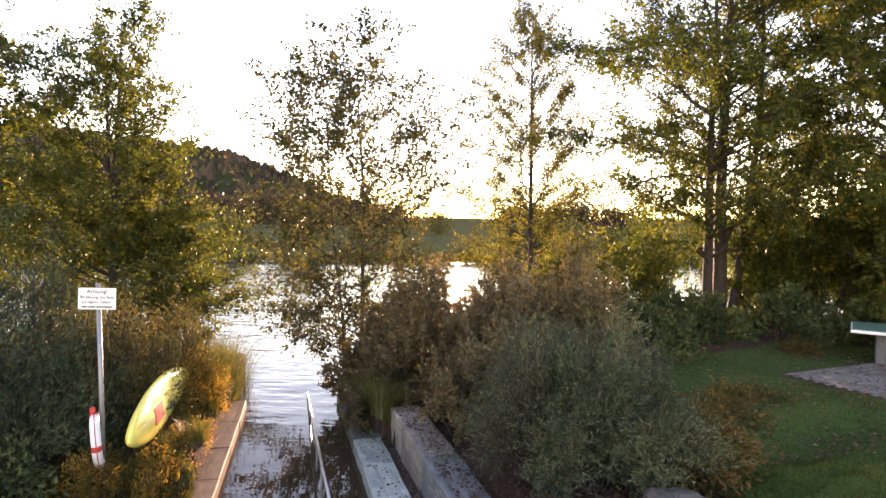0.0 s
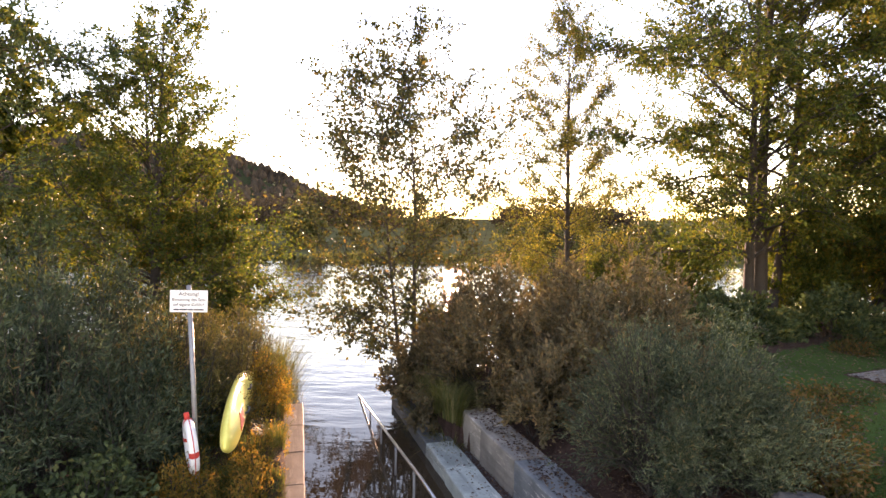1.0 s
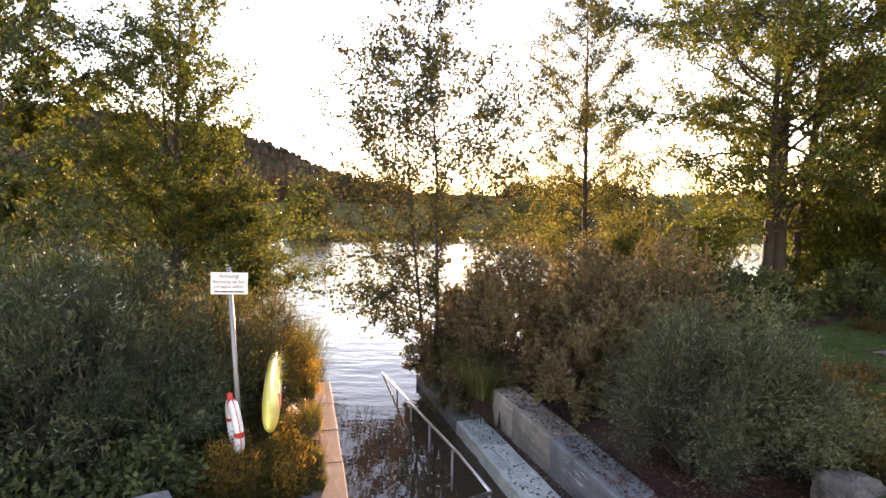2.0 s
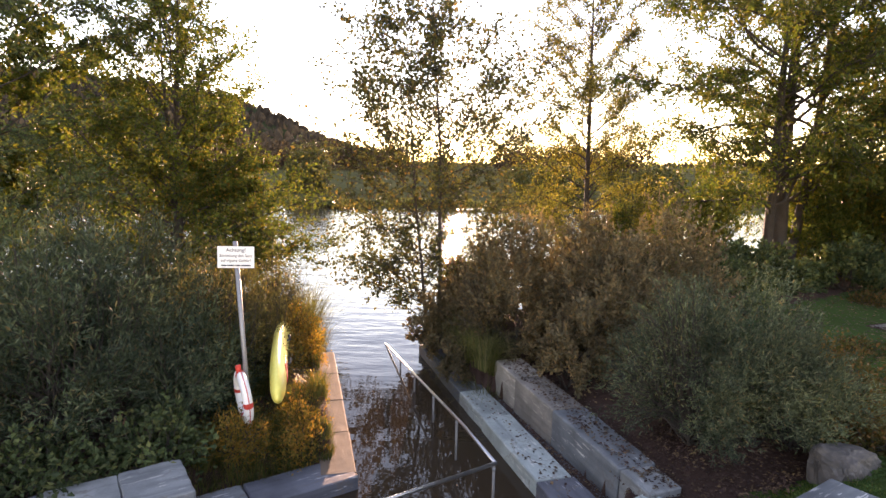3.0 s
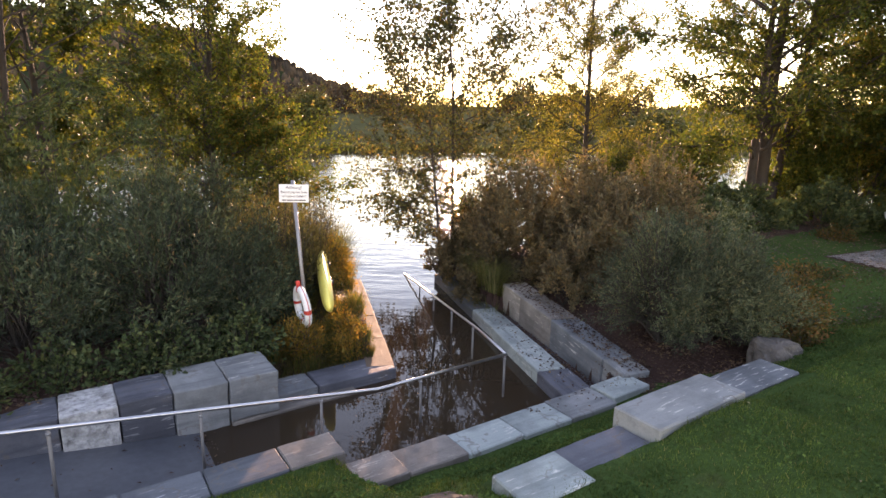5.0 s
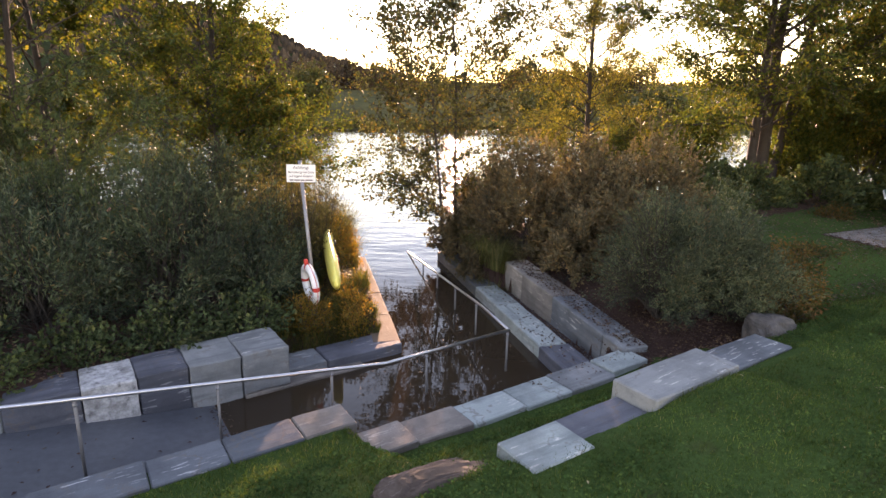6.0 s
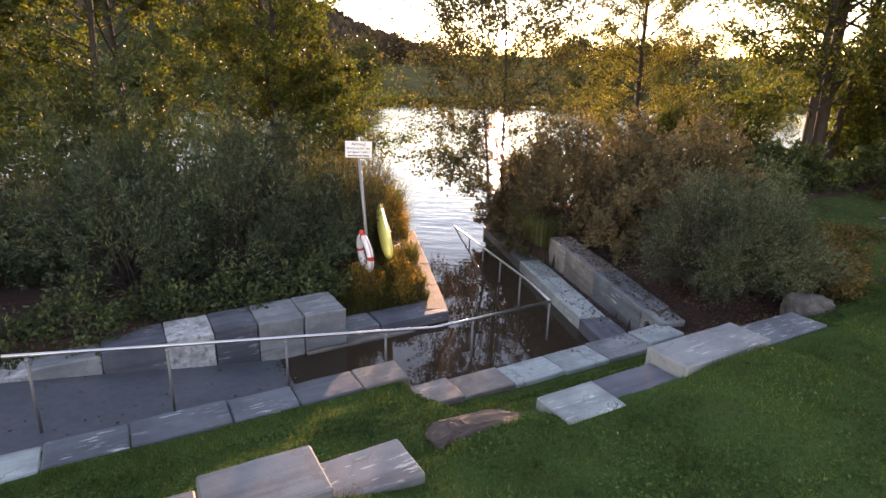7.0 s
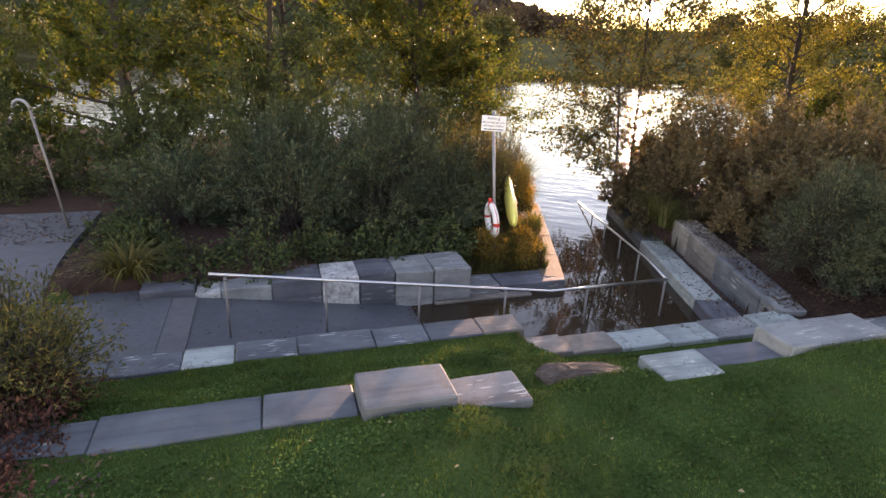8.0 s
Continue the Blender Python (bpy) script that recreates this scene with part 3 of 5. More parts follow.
stones("ramp_wall", "massive grey and white stone blocks retaining the bush bank beside the ramp",
       [(-5.1, -4.32, 2.1, 2.6, 0.2, 0.6, 1), (-4.32, -3.95, 2.06, 2.65, -0.4, 0.52, 4), (-3.95, -3.2, 2.05, 2.7, -0.4, 0.56, 8), (-3.2, -2.42, 2.05, 2.7, -0.4, 0.62, 1), (-2.42, -1.82, 2.02, 2.72, -0.4, 0.63, 4),
        (-1.82, -1.22, 2.05, 2.75, -0.4, 0.63, 1), (-1.22, -0.55, 2.03, 2.8, -0.1, 0.63, 8), (-0.55, 0.1, 2.0, 2.82, 0.05, 0.64, 8), (-0.55, 1.3, 1.98, 2.5, -0.7, 0.045, 3)], ST, rough=0.016)
stones("landing_stones", "low dark stone blocks at the water's edge below the weeds",
       [(0.1, 0.75, 2.2, 2.75, -0.6, 0.165, 0), (0.75, 2.04, 2.16, 2.72, -0.6, 0.18, 1)], ST)


def line_stones(name, label, p0, p1, width, rows, mats, category="wall", slope=0.0, rough=0.012):
    """Blocks along a line from p0 to p1, to its right-hand side. rows: s0, s1, w0, w1, bottom, top, material."""
    root = tagged(new(name), label, category, kind="structure")
    d = Vector((p1[0] - p0[0], p1[1] - p0[1], 0)).normalized()
    a = math.degrees(math.atan2(d.y, d.x))
    for k, (s0, s1, w0, w1, z0, z1, m) in enumerate(rows):
        ob = part("stone", stone_bm(s1 - s0 - 0.012, w1 - w0, z1 - z0, k + len(name) * 2, rough), mats[m], root)
        ob.matrix_basis = pose(p0[0], p0[1], 0, 0, -slope, a) @ pose((s0 + s1) / 2, -(w0 + w1) / 2, z0, 0, 0, random.uniform(-0.6, 0.6))
    return root


line_stones("pier", "tan stone slabs of a narrow jetty edge lit by the low sun", (-3.62, 6.9), (-5.14, 11.9), 0.43,
            [(0.02, 1.25, -0.45, 0.0, -0.6, 0.185, 7), (1.25, 2.5, -0.44, 0.0, -0.6, 0.18, 7), (2.5, 3.85, -0.44, 0.0, -0.6, 0.185, 7), (3.85, 5.25, -0.43, 0.0, -0.6, 0.18, 7)], ST, "jetty", rough=0.003)
LEDGE = ((-1.135, 6.2), (-3.33, 12.42))
WALL = ((-0.224, 5.87), (-1.905, 10.25))
line_stones("ledge", "low stone ledge along the water, scattered with fallen leaves", *LEDGE, 0.5,
            [(-0.35, 0.7, 0.0, 0.54, -0.6, 0.212, 1), (0.7, 2.67, 0.0, 0.5, -0.6, 0.222, 2), (2.67, 3.8, 0.01, 0.5, -0.6, 0.218, 2), (3.8, 5.4, 0.0, 0.52, -0.6, 0.205, 5), (5.4, 6.8, 0.01, 0.5, -0.6, 0.2, 5)], ST, "ledge")
line_stones("retaining_wall", "grey stone block wall topped with fallen leaves beside the ledge", *WALL, 0.6,
            [(0.16, 0.68, 0.0, 0.46, -0.3, 0.59, 8), (0.68, 2.3, 0.0, 0.52, -0.3, 0.595, 0), (2.3, 3.55, 0.0, 0.52, -0.3, 0.6, 6), (3.55, 4.42, 0.02, 0.52, -0.3, 0.595, 6)], ST, slope=2.0)

a = math.degrees(math.atan2(LEDGE[1][1] - LEDGE[0][1], LEDGE[1][0] - LEDGE[0][0]))
bed = tagged(part("gravel_bed", box_bm(-0.4, 5.0, -1.0, -0.4, -0.5, 0.145, 0.01), SOIL), "dark gravelly strip between the ledge and the wall", "gravel strip", kind="structure")
bed.matrix_basis = pose(LEDGE[0][0], LEDGE[0][1], 0, 0, 0, a)


def seat(u0, u1, v0, v1, top, mat, label, h=0.5):
    ob = part("stone_seat", stone_bm(u1 - u0 - 0.01, v1 - v0, h, int(u0 * 10) + 100, 0.005), mat)
    ob.matrix_basis = RAMP @ pose((u0 + u1) / 2, (v0 + v1) / 2, top - h, 0, 0, random.uniform(-1, 1))
    return tagged(ob, label, "stone seat", "stone seats in the lawn")


seat(-5.9, -4.6, -2.45, -1.98, 1.2, STONE_MID, "long grey stone slab set low in the lawn")
seat(-4.6, -3.3, -2.46, -1.98, 1.23, STONE_MID, "long grey stone slab set low in the lawn")
seat(-3.3, -2.5, -2.48, -2.0, 1.25, STONE_MID, "grey stone slab joined to a raised block in the lawn")
seat(-2.5, -1.67, -2.66, -2.1, 1.42, STONE, "raised pale stone block standing above its neighbours")
seat(-1.67, -0.95, -2.66, -2.16, 1.27, STONE, "flat grey stone slab with light streaks in the grass")
seat(0.56, 1.28, -2.55, -2.05, 1.17, STONE_PALE, "pale stone slab ending a row of stone seats")
seat(1.28, 2.2, -2.5, -2.0, 1.13, STONE_DARK, "dark grey stone slab beside a raised block")
seat(2.2, 3.68, -2.46, -1.92, 1.29, STONE_VEIN, "long raised pale stone block in the lawn")
seat(3.68, 5.2, -2.3, -1.8, 1.1, STONE, "grey stone slab running up to a boulder")

# ---- ramp ----
rb = bmesh.new()
prof = [(-4.9, 0.48), (-4.7, 0.48), (-4.2, 0.45), (-0.95, 0.0), (1.0, -0.27), (3.4, -0.28)]
for v in (0.0, 2.1):
    for u, z in prof:
        rb.verts.new((u, v, z))
for v in (0.0, 2.1):
    for u, z in prof:
        rb.verts.new((u, v, z - 0.3))
rb.verts.ensure_lookup_table()
n = len(prof)
for i in range(n - 1):
    rb.faces.new([rb.verts[k] for k in (i, i + 1, n + i + 1, n + i)])
    rb.faces.new([rb.verts[2 * n + k] for k in (n + i, n + i + 1, i + 1, i)])
tagged(part("ramp", rb, CONCRETE), "wet grey concrete ramp running down into the lake", "ramp", kind="structure").matrix_basis = RAMP

tagged(part("landing", box_bm(-13.0, -4.63, -0.4, 2.5, 0.1, 0.487, 0.01), LANDING), "damp grey concrete landing at the head of the ramp", "landing", kind="structure").matrix_basis = RAMP
strip = box_bm(-4.625, -4.28, 0.0, 2.05, 0.3, 0.485, 0.004)
tagged(part("ramp_strip", strip, PAVING), "pale paving strip across the head of the ramp", "paving strip", kind="structure").matrix_basis = RAMP

# ---- handrail ----
rail = tagged(new("handrail"), "polished steel tube handrail leading down into the water", "handrail")
P0, P1, P2 = W(-3.96, 0.8, 1.33), W(1.0, 0.8, 0.635), Vector((-1.9, 6.37, 0.675))
P3, P4 = Vector((-2.3, 7.47, 0.64)), Vector((-4.25, 13.27, 0.0))
part("rail", tube_bm([P0, P0.lerp(P1, 0.5), P1.lerp(P0, 0.03), P1, P1.lerp(P2, 0.05), P2], 0.0215, 12), STEEL, rail, smooth=True)
part("rail", tube_bm([P2, P2.lerp(P3, 0.9), P3, P3.lerp(P4, 0.03), P4], 0.0215, 12), STEEL, rail, smooth=True)
for q in (P0.lerp(P1, 0.04), P0.lerp(P1, 0.3), P0.lerp(P1, 0.57), P0.lerp(P1, 0.845), P1.lerp(P2, 0.305), P2.lerp(P1, 0.01), P3.lerp(P4, 0.045), P3.lerp(P4, 0.255), P3.lerp(P4, 0.48), P3.lerp(P4, 0.695)):
    post = tube_bm([q - Vector((0, 0, 0.95 if q.z > 0.5 else 0.75)), q - Vector((0, 0, 0.02))], 0.017, 10)
    post_ob = part("post", post, WEATHERED, rail, smooth=True)
    part("collar", tube_bm([q - Vector((0, 0, 0.075)), q - Vector((0, 0, 0.05))], 0.022, 10), GALV, post_ob, smooth=True)

# ---- sign, life ring, board ----
sign = tagged(new("warning_sign"), "white bathing warning sign on a steel pole among weeds", "sign")
POLE0, POLE1 = Vector((-5.05, 7.1, 0.35)), Vector((-5.32, 7.35, 3.05))
part("pole", tube_bm([POLE0, POLE1], 0.03, 14), GALV, sign, smooth=True)
plate = part("plate", box_bm(-0.25, 0.25, -0.004, 0.004, -0.155, 0.155, 0.003), SIGN, sign)
PLATE = pose(-5.285, 7.285, 2.85, 0, 1.0, 14) @ Matrix.Scale(0.91, 4)
plate.matrix_basis = PLATE


def words(text, x, z, size, parent, m):
    c = bpy.data.curves.new("words", "FONT")
    c.body, c.size, c.align_x, c.extrude, c.offset = text, size, "CENTER", 0.0008, 0.0004
    tmp = bpy.data.objects.new("tmp", c)
    scene.collection.objects.link(tmp)
    me = bpy.data.meshes.new_from_object(tmp.evaluated_get(bpy.context.evaluated_depsgraph_get()))
    bpy.data.objects.remove(tmp)
    me.materials.clear()
    me.materials.append(BLACK)
    ob = new("lettering", me)
    ob.parent = parent
    ob.matrix_basis = m @ pose(x, -0.0055, z, 90, 0, 0)
    return ob


words("Achtung!", 0.0, 0.08, 0.075, plate, Matrix.Identity(4))
words("Benutzung des Sees", 0.0, 0.005, 0.056, plate, Matrix.Identity(4))
words("auf eigene Gefahr!", 0.0, -0.065, 0.056, plate, Matrix.Identity(4))
fine = bmesh.new()
for k, (x0, x1) in enumerate(((-0.2, -0.13), (-0.12, -0.02), (-0.01, 0.06), (0.07, 0.2))):
    box_bm(x0, x1, -0.007, -0.005, -0.128, -0.108, 0, 1, fine)
part("print_bar", fine, BLACK, plate)


def ring_bm(R, r, a0, a1, n=48, m=14, grow=1.0):
    b = bmesh.new()
    rows = []
    full = abs(a1 - a0) > 6.28
    for i in range(n if full else n + 1):
        a = a0 + (a1 - a0) * i / n
        rows.append([b.verts.new(((R + r * grow * math.cos(q)) * math.cos(a), r * grow * 0.8 * math.sin(q), (R + r * grow * math.cos(q)) * math.sin(a))) for q in (j * math.tau / m for j in range(m))])
    for i in range(len(rows) if full else len(rows) - 1):
        r0, r1 = rows[i], rows[(i + 1) % len(rows)]
        for j in range(m):
            b.faces.new((r0[j], r0[(j + 1) % m], r1[(j + 1) % m], r1[j]))
    bmesh.ops.recalc_face_normals(b, faces=b.faces[:])
    return b


ring = tagged(new("life_ring"), "white life ring with red bands hanging on the sign pole", "life ring")
ring.matrix_basis = Matrix.Translation((-5.15, 7.1, 1.05)) @ Matrix.Rotation(radians(-7), 4, "Y") @ Matrix.Rotation(radians(-57), 4, "Z")
hoop = part("ring", ring_bm(0.285, 0.074, 0, math.tau), WHITE, ring, smooth=True)
for k in range(4):
    a = radians(-5 + 90 * k)
    part("band", ring_bm(0.285, 0.074, a - 0.1, a + 0.1, 6, 14, 1.04), RED, hoop, "red reflective band", smooth=True)
rope = [Vector((0.366 * math.cos(a) * (1 + 0.03 * math.sin(4 * a + 1)), 0.0, 0.366 * math.sin(a) * (1 + 0.03 * math.sin(4 * a + 1)))) for a in np.linspace(0, math.tau, 49)]
part("rope", tube_bm(rope, 0.006, 6), RED, hoop, "thin red grab line", smooth=True)
part("hanger", box_bm(-0.025, 0.025, -0.045, 0.02, 0.33, 0.43, 0.01), RED, ring, "red plastic holder")

board = tagged(new("surfboard"), "yellow surfboard lying on its edge in the weeds", "surfboard")
bb = bmesh.new()
rows, N = [], 28
for i in range(N + 1):
    s = i / N
    w = 0.36 * (max(0.0, 1 - abs(2 * s - 1) ** 2.2) ** 0.7) + 0.004
    th = 0.1 * (max(0.0, 1 - abs(2 * s - 1) ** 4) ** 0.5) + 0.003
    lift = 0.10 * max(0, s - 0.6) ** 2 / 0.16
    rows.append([bb.verts.new((-1.72 + 3.44 * s, w * math.cos(q), th * math.sin(q) * (1 if math.sin(q) > 0 else 1.2) + lift)) for q in (j * math.tau / 16 for j in range(16))])
for r0, r1 in zip(rows, rows[1:]):
    for j in range(16):
        bb.faces.new((r0[j], r0[(j + 1) % 16], r1[(j + 1) % 16], r1[j]))
bb.faces.new(rows[0][::-1]), bb.faces.new(rows[-1])
BOARD = Matrix.Translation((-5.18, 8.63, 1.1)) @ Matrix.Rotation(math.atan2(3.33, -1.03), 4, "Z") @ Matrix.Rotation(radians(-1), 4, "Y") @ Matrix.Rotation(radians(84), 4, "X")
board.matrix_basis = BOARD
part("hull", bb, YELLOW, board, smooth=True)
part("deck_mark", box_bm(-0.75, -0.3, -0.14, 0.12, 0.094, 0.106, 0.004), RED, board, "faded red deck print")
for x0, y0 in ((-0.1, -0.1), (0.55, 0.08)):
    s = tube_bm([(x0, y0, 0.09), (x0 + 0.05, y0, 0.14), (x0 + 0.28, y0, 0.14), (x0 + 0.33, y0, 0.09)], 0.016, 8)
    part("foot_strap", s, BLACK, board, "dark foot strap", smooth=True)

# ---- table with paving ----
PATCH_Z = 1.155
patch = tagged(part("paved_patch", box_bm(0, 4.6, -3.6, 0, 0.9, PATCH_Z - 0.012, 0.02), SOIL), "grey paved patch under the table, strewn with leaves", "paving", kind="structure")
patch.matrix_basis = pose(5.7, 11.9, 0, 0, 0, 28)
cells = [(0.02 + 0.2 * i + 0.1 * (j % 2), -3.58 + 0.1 * j) for j in range(35) for i in range(22)]
rs = np.random.default_rng(37)
SV, SF = [], []
for x0, y0 in cells:
    z1, g = PATCH_Z + rs.uniform(-0.005, 0.004), rs.uniform(0.003, 0.007)
    k = len(SV)
    SV += [(x0 + g, y0 + g, 1.1), (x0 + 0.2 - g, y0 + g, 1.1), (x0 + 0.2 - g, y0 + 0.1 - g, 1.1), (x0 + g, y0 + 0.1 - g, 1.1)]
    SV += [(x0 + g * 2, y0 + g * 2, z1), (x0 + 0.2 - g * 2, y0 + g * 2, z1), (x0 + 0.2 - g * 2, y0 + 0.1 - g * 2, z1), (x0 + g * 2, y0 + 0.1 - g * 2, z1)]
    SF += [(k + 4, k + 5, k + 6, k + 7)] + [(k + a, k + (a + 1) % 4, k + 4 + (a + 1) % 4, k + 4 + a) for a in range(4)]
tagged(under(new("setts", mesh_from("setts", SV, SF, SETTS)), patch), kind="stuff")
table = tagged(new("table_tennis_table"), "concrete table tennis table with a green top", "table")
table.matrix_basis = pose(9.4, 13.0, PATCH_Z, 0, 0, -32)
part("tabletop", box_bm(-1.37, 1.37, -0.76, 0.76, 0.70, 0.755, 0.01), GREEN_TOP, table, "green table top")
part("rim", box_bm(-1.4, 1.4, -0.79, 0.79, 0.67, 0.735, 0.012), WHITE, table, "pale edge band")
for sx in (-1, 1):
    part("leg", box_bm(sx * 0.85 - 0.1, sx * 0.85 + 0.1, -0.5, 0.5, 0.0, 0.68, 0.02), PAVING, table)

# ---- shower pole, path ----
sh = tagged(new("shower_pole"), "slanting galvanised shower pole with a curved head", "shower")
b0, b1 = Vector((-12.35, 3.9, 0.7)), Vector((-12.55, 3.75, 2.9))
part("pole", tube_bm([b0, b1], 0.023, 12), WEATHERED, sh, smooth=True)
arc = [b1 + Vector((-0.14 + 0.14 * math.cos(a), -0.05 + 0.05 * math.cos(a), 0.16 * math.sin(a))) for a in np.linspace(0, 3.0, 9)]
part("head", tube_bm(arc, 0.027, 12), GALV, sh, smooth=True)
pb = bmesh.new()
side = [(2.44, 0.1), (6.2, 0.1), (6.2, 0.745), (4.2, 0.735), (3.3, 0.68), (2.7, 0.54), (2.44, 0.489)]
ends = [[pb.verts.new((u, v, z)) for v, z in side] for u in (-13.0, -6.47)]
for k in range(len(side)):
    pb.faces.new((ends[0][k], ends[0][(k + 1) % 7], ends[1][(k + 1) % 7], ends[1][k]))
pb.faces.new(ends[0]), pb.faces.new(ends[1][::-1])
bmesh.ops.recalc_face_normals(pb, faces=pb.faces[:])
tagged(part("path_slab", pb, PAVING), "grey gravelly path sloping down beside the bushes", "path", kind="structure").matrix_basis = RAMP


# ---- boulders ----
def boulder(x, y, z, sx, sy, sz, seed, mat, label, wedge=0.3, turn=35):
    """A blocky weathered rock, steeper and higher at one end, with slanting layers."""
    b = bmesh.new()
    bmesh.ops.create_icosphere(b, subdivisions=5, radius=1)
    o = Vector((seed, seed * 2, 0))
    for v in b.verts:
        p = v.co.copy()
        q = Vector([math.copysign(abs(c) ** 0.62, c) for c in p])
        k = 1 + 0.16 * noise.noise(p * 1.3 + o) + 0.06 * noise.noise(p * 3.1 + o) + 0.02 * noise.noise(p * 9 + o) + 0.012 * noise.noise(p * 24 + o)
        layer = (q.z * 0.8 + q.x * 0.35 - q.y * 0.5) * 7 + 1.2 * noise.noise(p * 1.7 + o)
        k += 0.035 * (layer - math.floor(layer)) ** 3
        v.co = Vector((q.x * sx, q.y * sy, max(-0.4, q.z * (1 - wedge * q.x)) * sz)) * k
    ob = part("boulder", b, mat)
    ob.matrix_basis = pose(x, y, z, 0, 0, turn)
    return tagged(ob, label, "boulder")


boulder(-2.66, 2.27, 0.84, 0.62, 0.23, 0.26, 1.0, ROCK, "weathered reddish boulder half sunk in the lawn")
boulder(1.84, 6.15, 0.86, 0.38, 0.28, 0.29, 7.0, ROCK_GREY, "grey-brown boulder at the end of the stone seats")


# ---- plants ----
def tubes_mesh(name, lines, mat, sides=5):
    """Branches joined: lines of (points (k, 3), radii (k,))."""
    V, F, base, most = [], [], 0, sides
    for pts, rad in lines:
        pts, rad = np.asarray(pts, float), np.asarray(rad, float)
        sides = most if rad[0] > 0.02 else 3
        a = np.arange(sides) * math.tau / sides
        d = np.gradient(pts, axis=0)
        d /= np.linalg.norm(d, axis=1, keepdims=True) + 1e-9
        ref = np.where(np.abs(d[:, 2:3]) > 0.9, np.array([[1.0, 0, 0]]), np.array([[0, 0, 1.0]]))
        s = np.cross(d, ref)
        s /= np.linalg.norm(s, axis=1, keepdims=True) + 1e-9
        t = np.cross(d, s)
        ring = pts[:, None] + (s[:, None] * np.cos(a)[None, :, None] + t[:, None] * np.sin(a)[None, :, None]) * rad[:, None, None]
        V.append(ring.reshape(-1, 3))
        for i in range(len(pts) - 1):
            for j in range(sides):
                p, q = base + i * sides + j, base + i * sides + (j + 1) % sides
                F.append((p, q, q + sides, p + sides))
        base += len(pts) * sides
    return mesh_from(name, np.concatenate(V), F, mat, True)


def curve_points(p, d, length, n, rng, wob, lift=0.0):
    pts = [np.array(p, float)]
    d = np.array(d, float)
    for _ in range(n):
        d = d + rng.normal(size=3) * wob + np.array([0, 0, lift])
        d /= np.linalg.norm(d)
        pts.append(pts[-1] + d * length / n)
    return np.array(pts)


def tree(label, base, top, radius, crown, limbs, leaf_n, leaf, mat, seed, stems=1, rise=(0.2, 1.2), droop=0.0, first=0.2, lean=(0, 0), twigs=9, category="tree", fork=0.25, bare=0.0, gap=0.0, low=(), wob=0.09):
    """A tree: stems, limbs and twigs as tubes, and leaves along the twigs. crown: (height share, reach); rise: slope of the lowest and highest limbs."""
    rng = np.random.default_rng(seed)
    lines, ends = [], []
    H = top - base[2]
    for s in range(stems):
        a0 = rng.uniform(0, math.tau) if not gap else math.pi * (s + 0.15)
        off = np.array([math.cos(a0), math.sin(a0), 0]) * (max(gap * (s > 0), radius * 1.3 * (gap == 0)) if stems > 1 else 0)
        dirn = np.array([lean[0], lean[1], 1.0]) + off / max(gap, radius, 0.01) * (0.16 * fork if stems > 1 else 0)
        hgt = H * (1 if s == 0 else rng.uniform(0.75, 0.95))
        trunk = curve_points(np.array(base) + off - np.array([0, 0, 0.3]), dirn, hgt + 0.3, 14, rng, 0.018, 0.01)
        lines.append((trunk, radius * (1 - np.linspace(0, 1, 15) * 0.93) * (1 if s == 0 else 0.75)))
        for k in range(limbs):
            f = first + (0.98 - first) * (k + rng.uniform(0, 1)) / limbs
            i = min(int(f * 14), 13)
            p = trunk[i] + (trunk[i + 1] - trunk[i]) * (f * 14 - i)
            az = k * 2.4 + rng.uniform(-0.5, 0.5) + a0
            ln = np.interp(f, [c[0] for c in crown], [c[1] for c in crown]) * rng.uniform(0.65, 1.2)
            up = rise[0] + (rise[1] - rise[0]) * f
            limb = curve_points(p, (math.cos(az), math.sin(az), up), ln * math.hypot(1, up), 8, rng, wob, 0.02 - droop)
            lines.append((limb, max(radius * 0.3 * (1 - f * 0.75), 0.008) * np.linspace(1, 0.15, 9)))
            for m in range(max(3, int(twigs * ln / 2.0))):
                g = rng.uniform(0.2, 1.0) ** 0.8
                j = min(int(g * 8), 7)
                q = limb[j] + (limb[j + 1] - limb[j]) * (g * 8 - j)
                d = (limb[j + 1] - limb[j]) / (np.linalg.norm(limb[j + 1] - limb[j]) + 1e-9) + rng.normal(size=3) * 0.75
                tl = min(max(ln * 0.4, 0.35), 1.2) * rng.uniform(0.5, 1.15)
                tw = curve_points(q, d, tl, 4, rng, 0.18, 0.02 - droop)
                lines.append((tw, np.linspace(0.009, 0.003, 5)))
                ends.append(tw)
            ends.append(limb[4:])
        ends.append(trunk[-3:])
    trunk = lines[0][0]
    for f, az, ln, up in low:                                      # single low limbs: height share, bearing, reach, slope
        p = trunk[0] + (trunk[-1] - trunk[0]) * f
        limb = curve_points(p, (math.cos(az), math.sin(az), up), ln, 8, rng, 0.06, 0.0)
        lines.append((limb, radius * 0.28 * np.linspace(1, 0.15, 9)))
        ends.append(limb[3:])
        for m in range(9):
            j = rng.integers(2, 8)
            tw = curve_points(limb[j], limb[j] - limb[j - 1] + rng.normal(size=3) * 0.2, rng.uniform(0.35, 0.8), 4, rng, 0.15, 0.0)
            lines.append((tw, np.linspace(0.006, 0.002, 5)))
            ends.append(tw)
    keep = rng.uniform(0.5, 1.0, len(ends)) * (rng.random(len(ends)) >= bare)
    weights = np.array([len(e) for e in ends], float) * keep
    pick = np.sort(rng.choice(len(ends), leaf_n, p=weights / weights.sum()))
    g = rng.uniform(0, 1, leaf_n)
    P, D = np.empty((leaf_n, 3)), np.empty((leaf_n, 3))
    starts = np.searchsorted(pick, np.arange(len(ends) + 1))
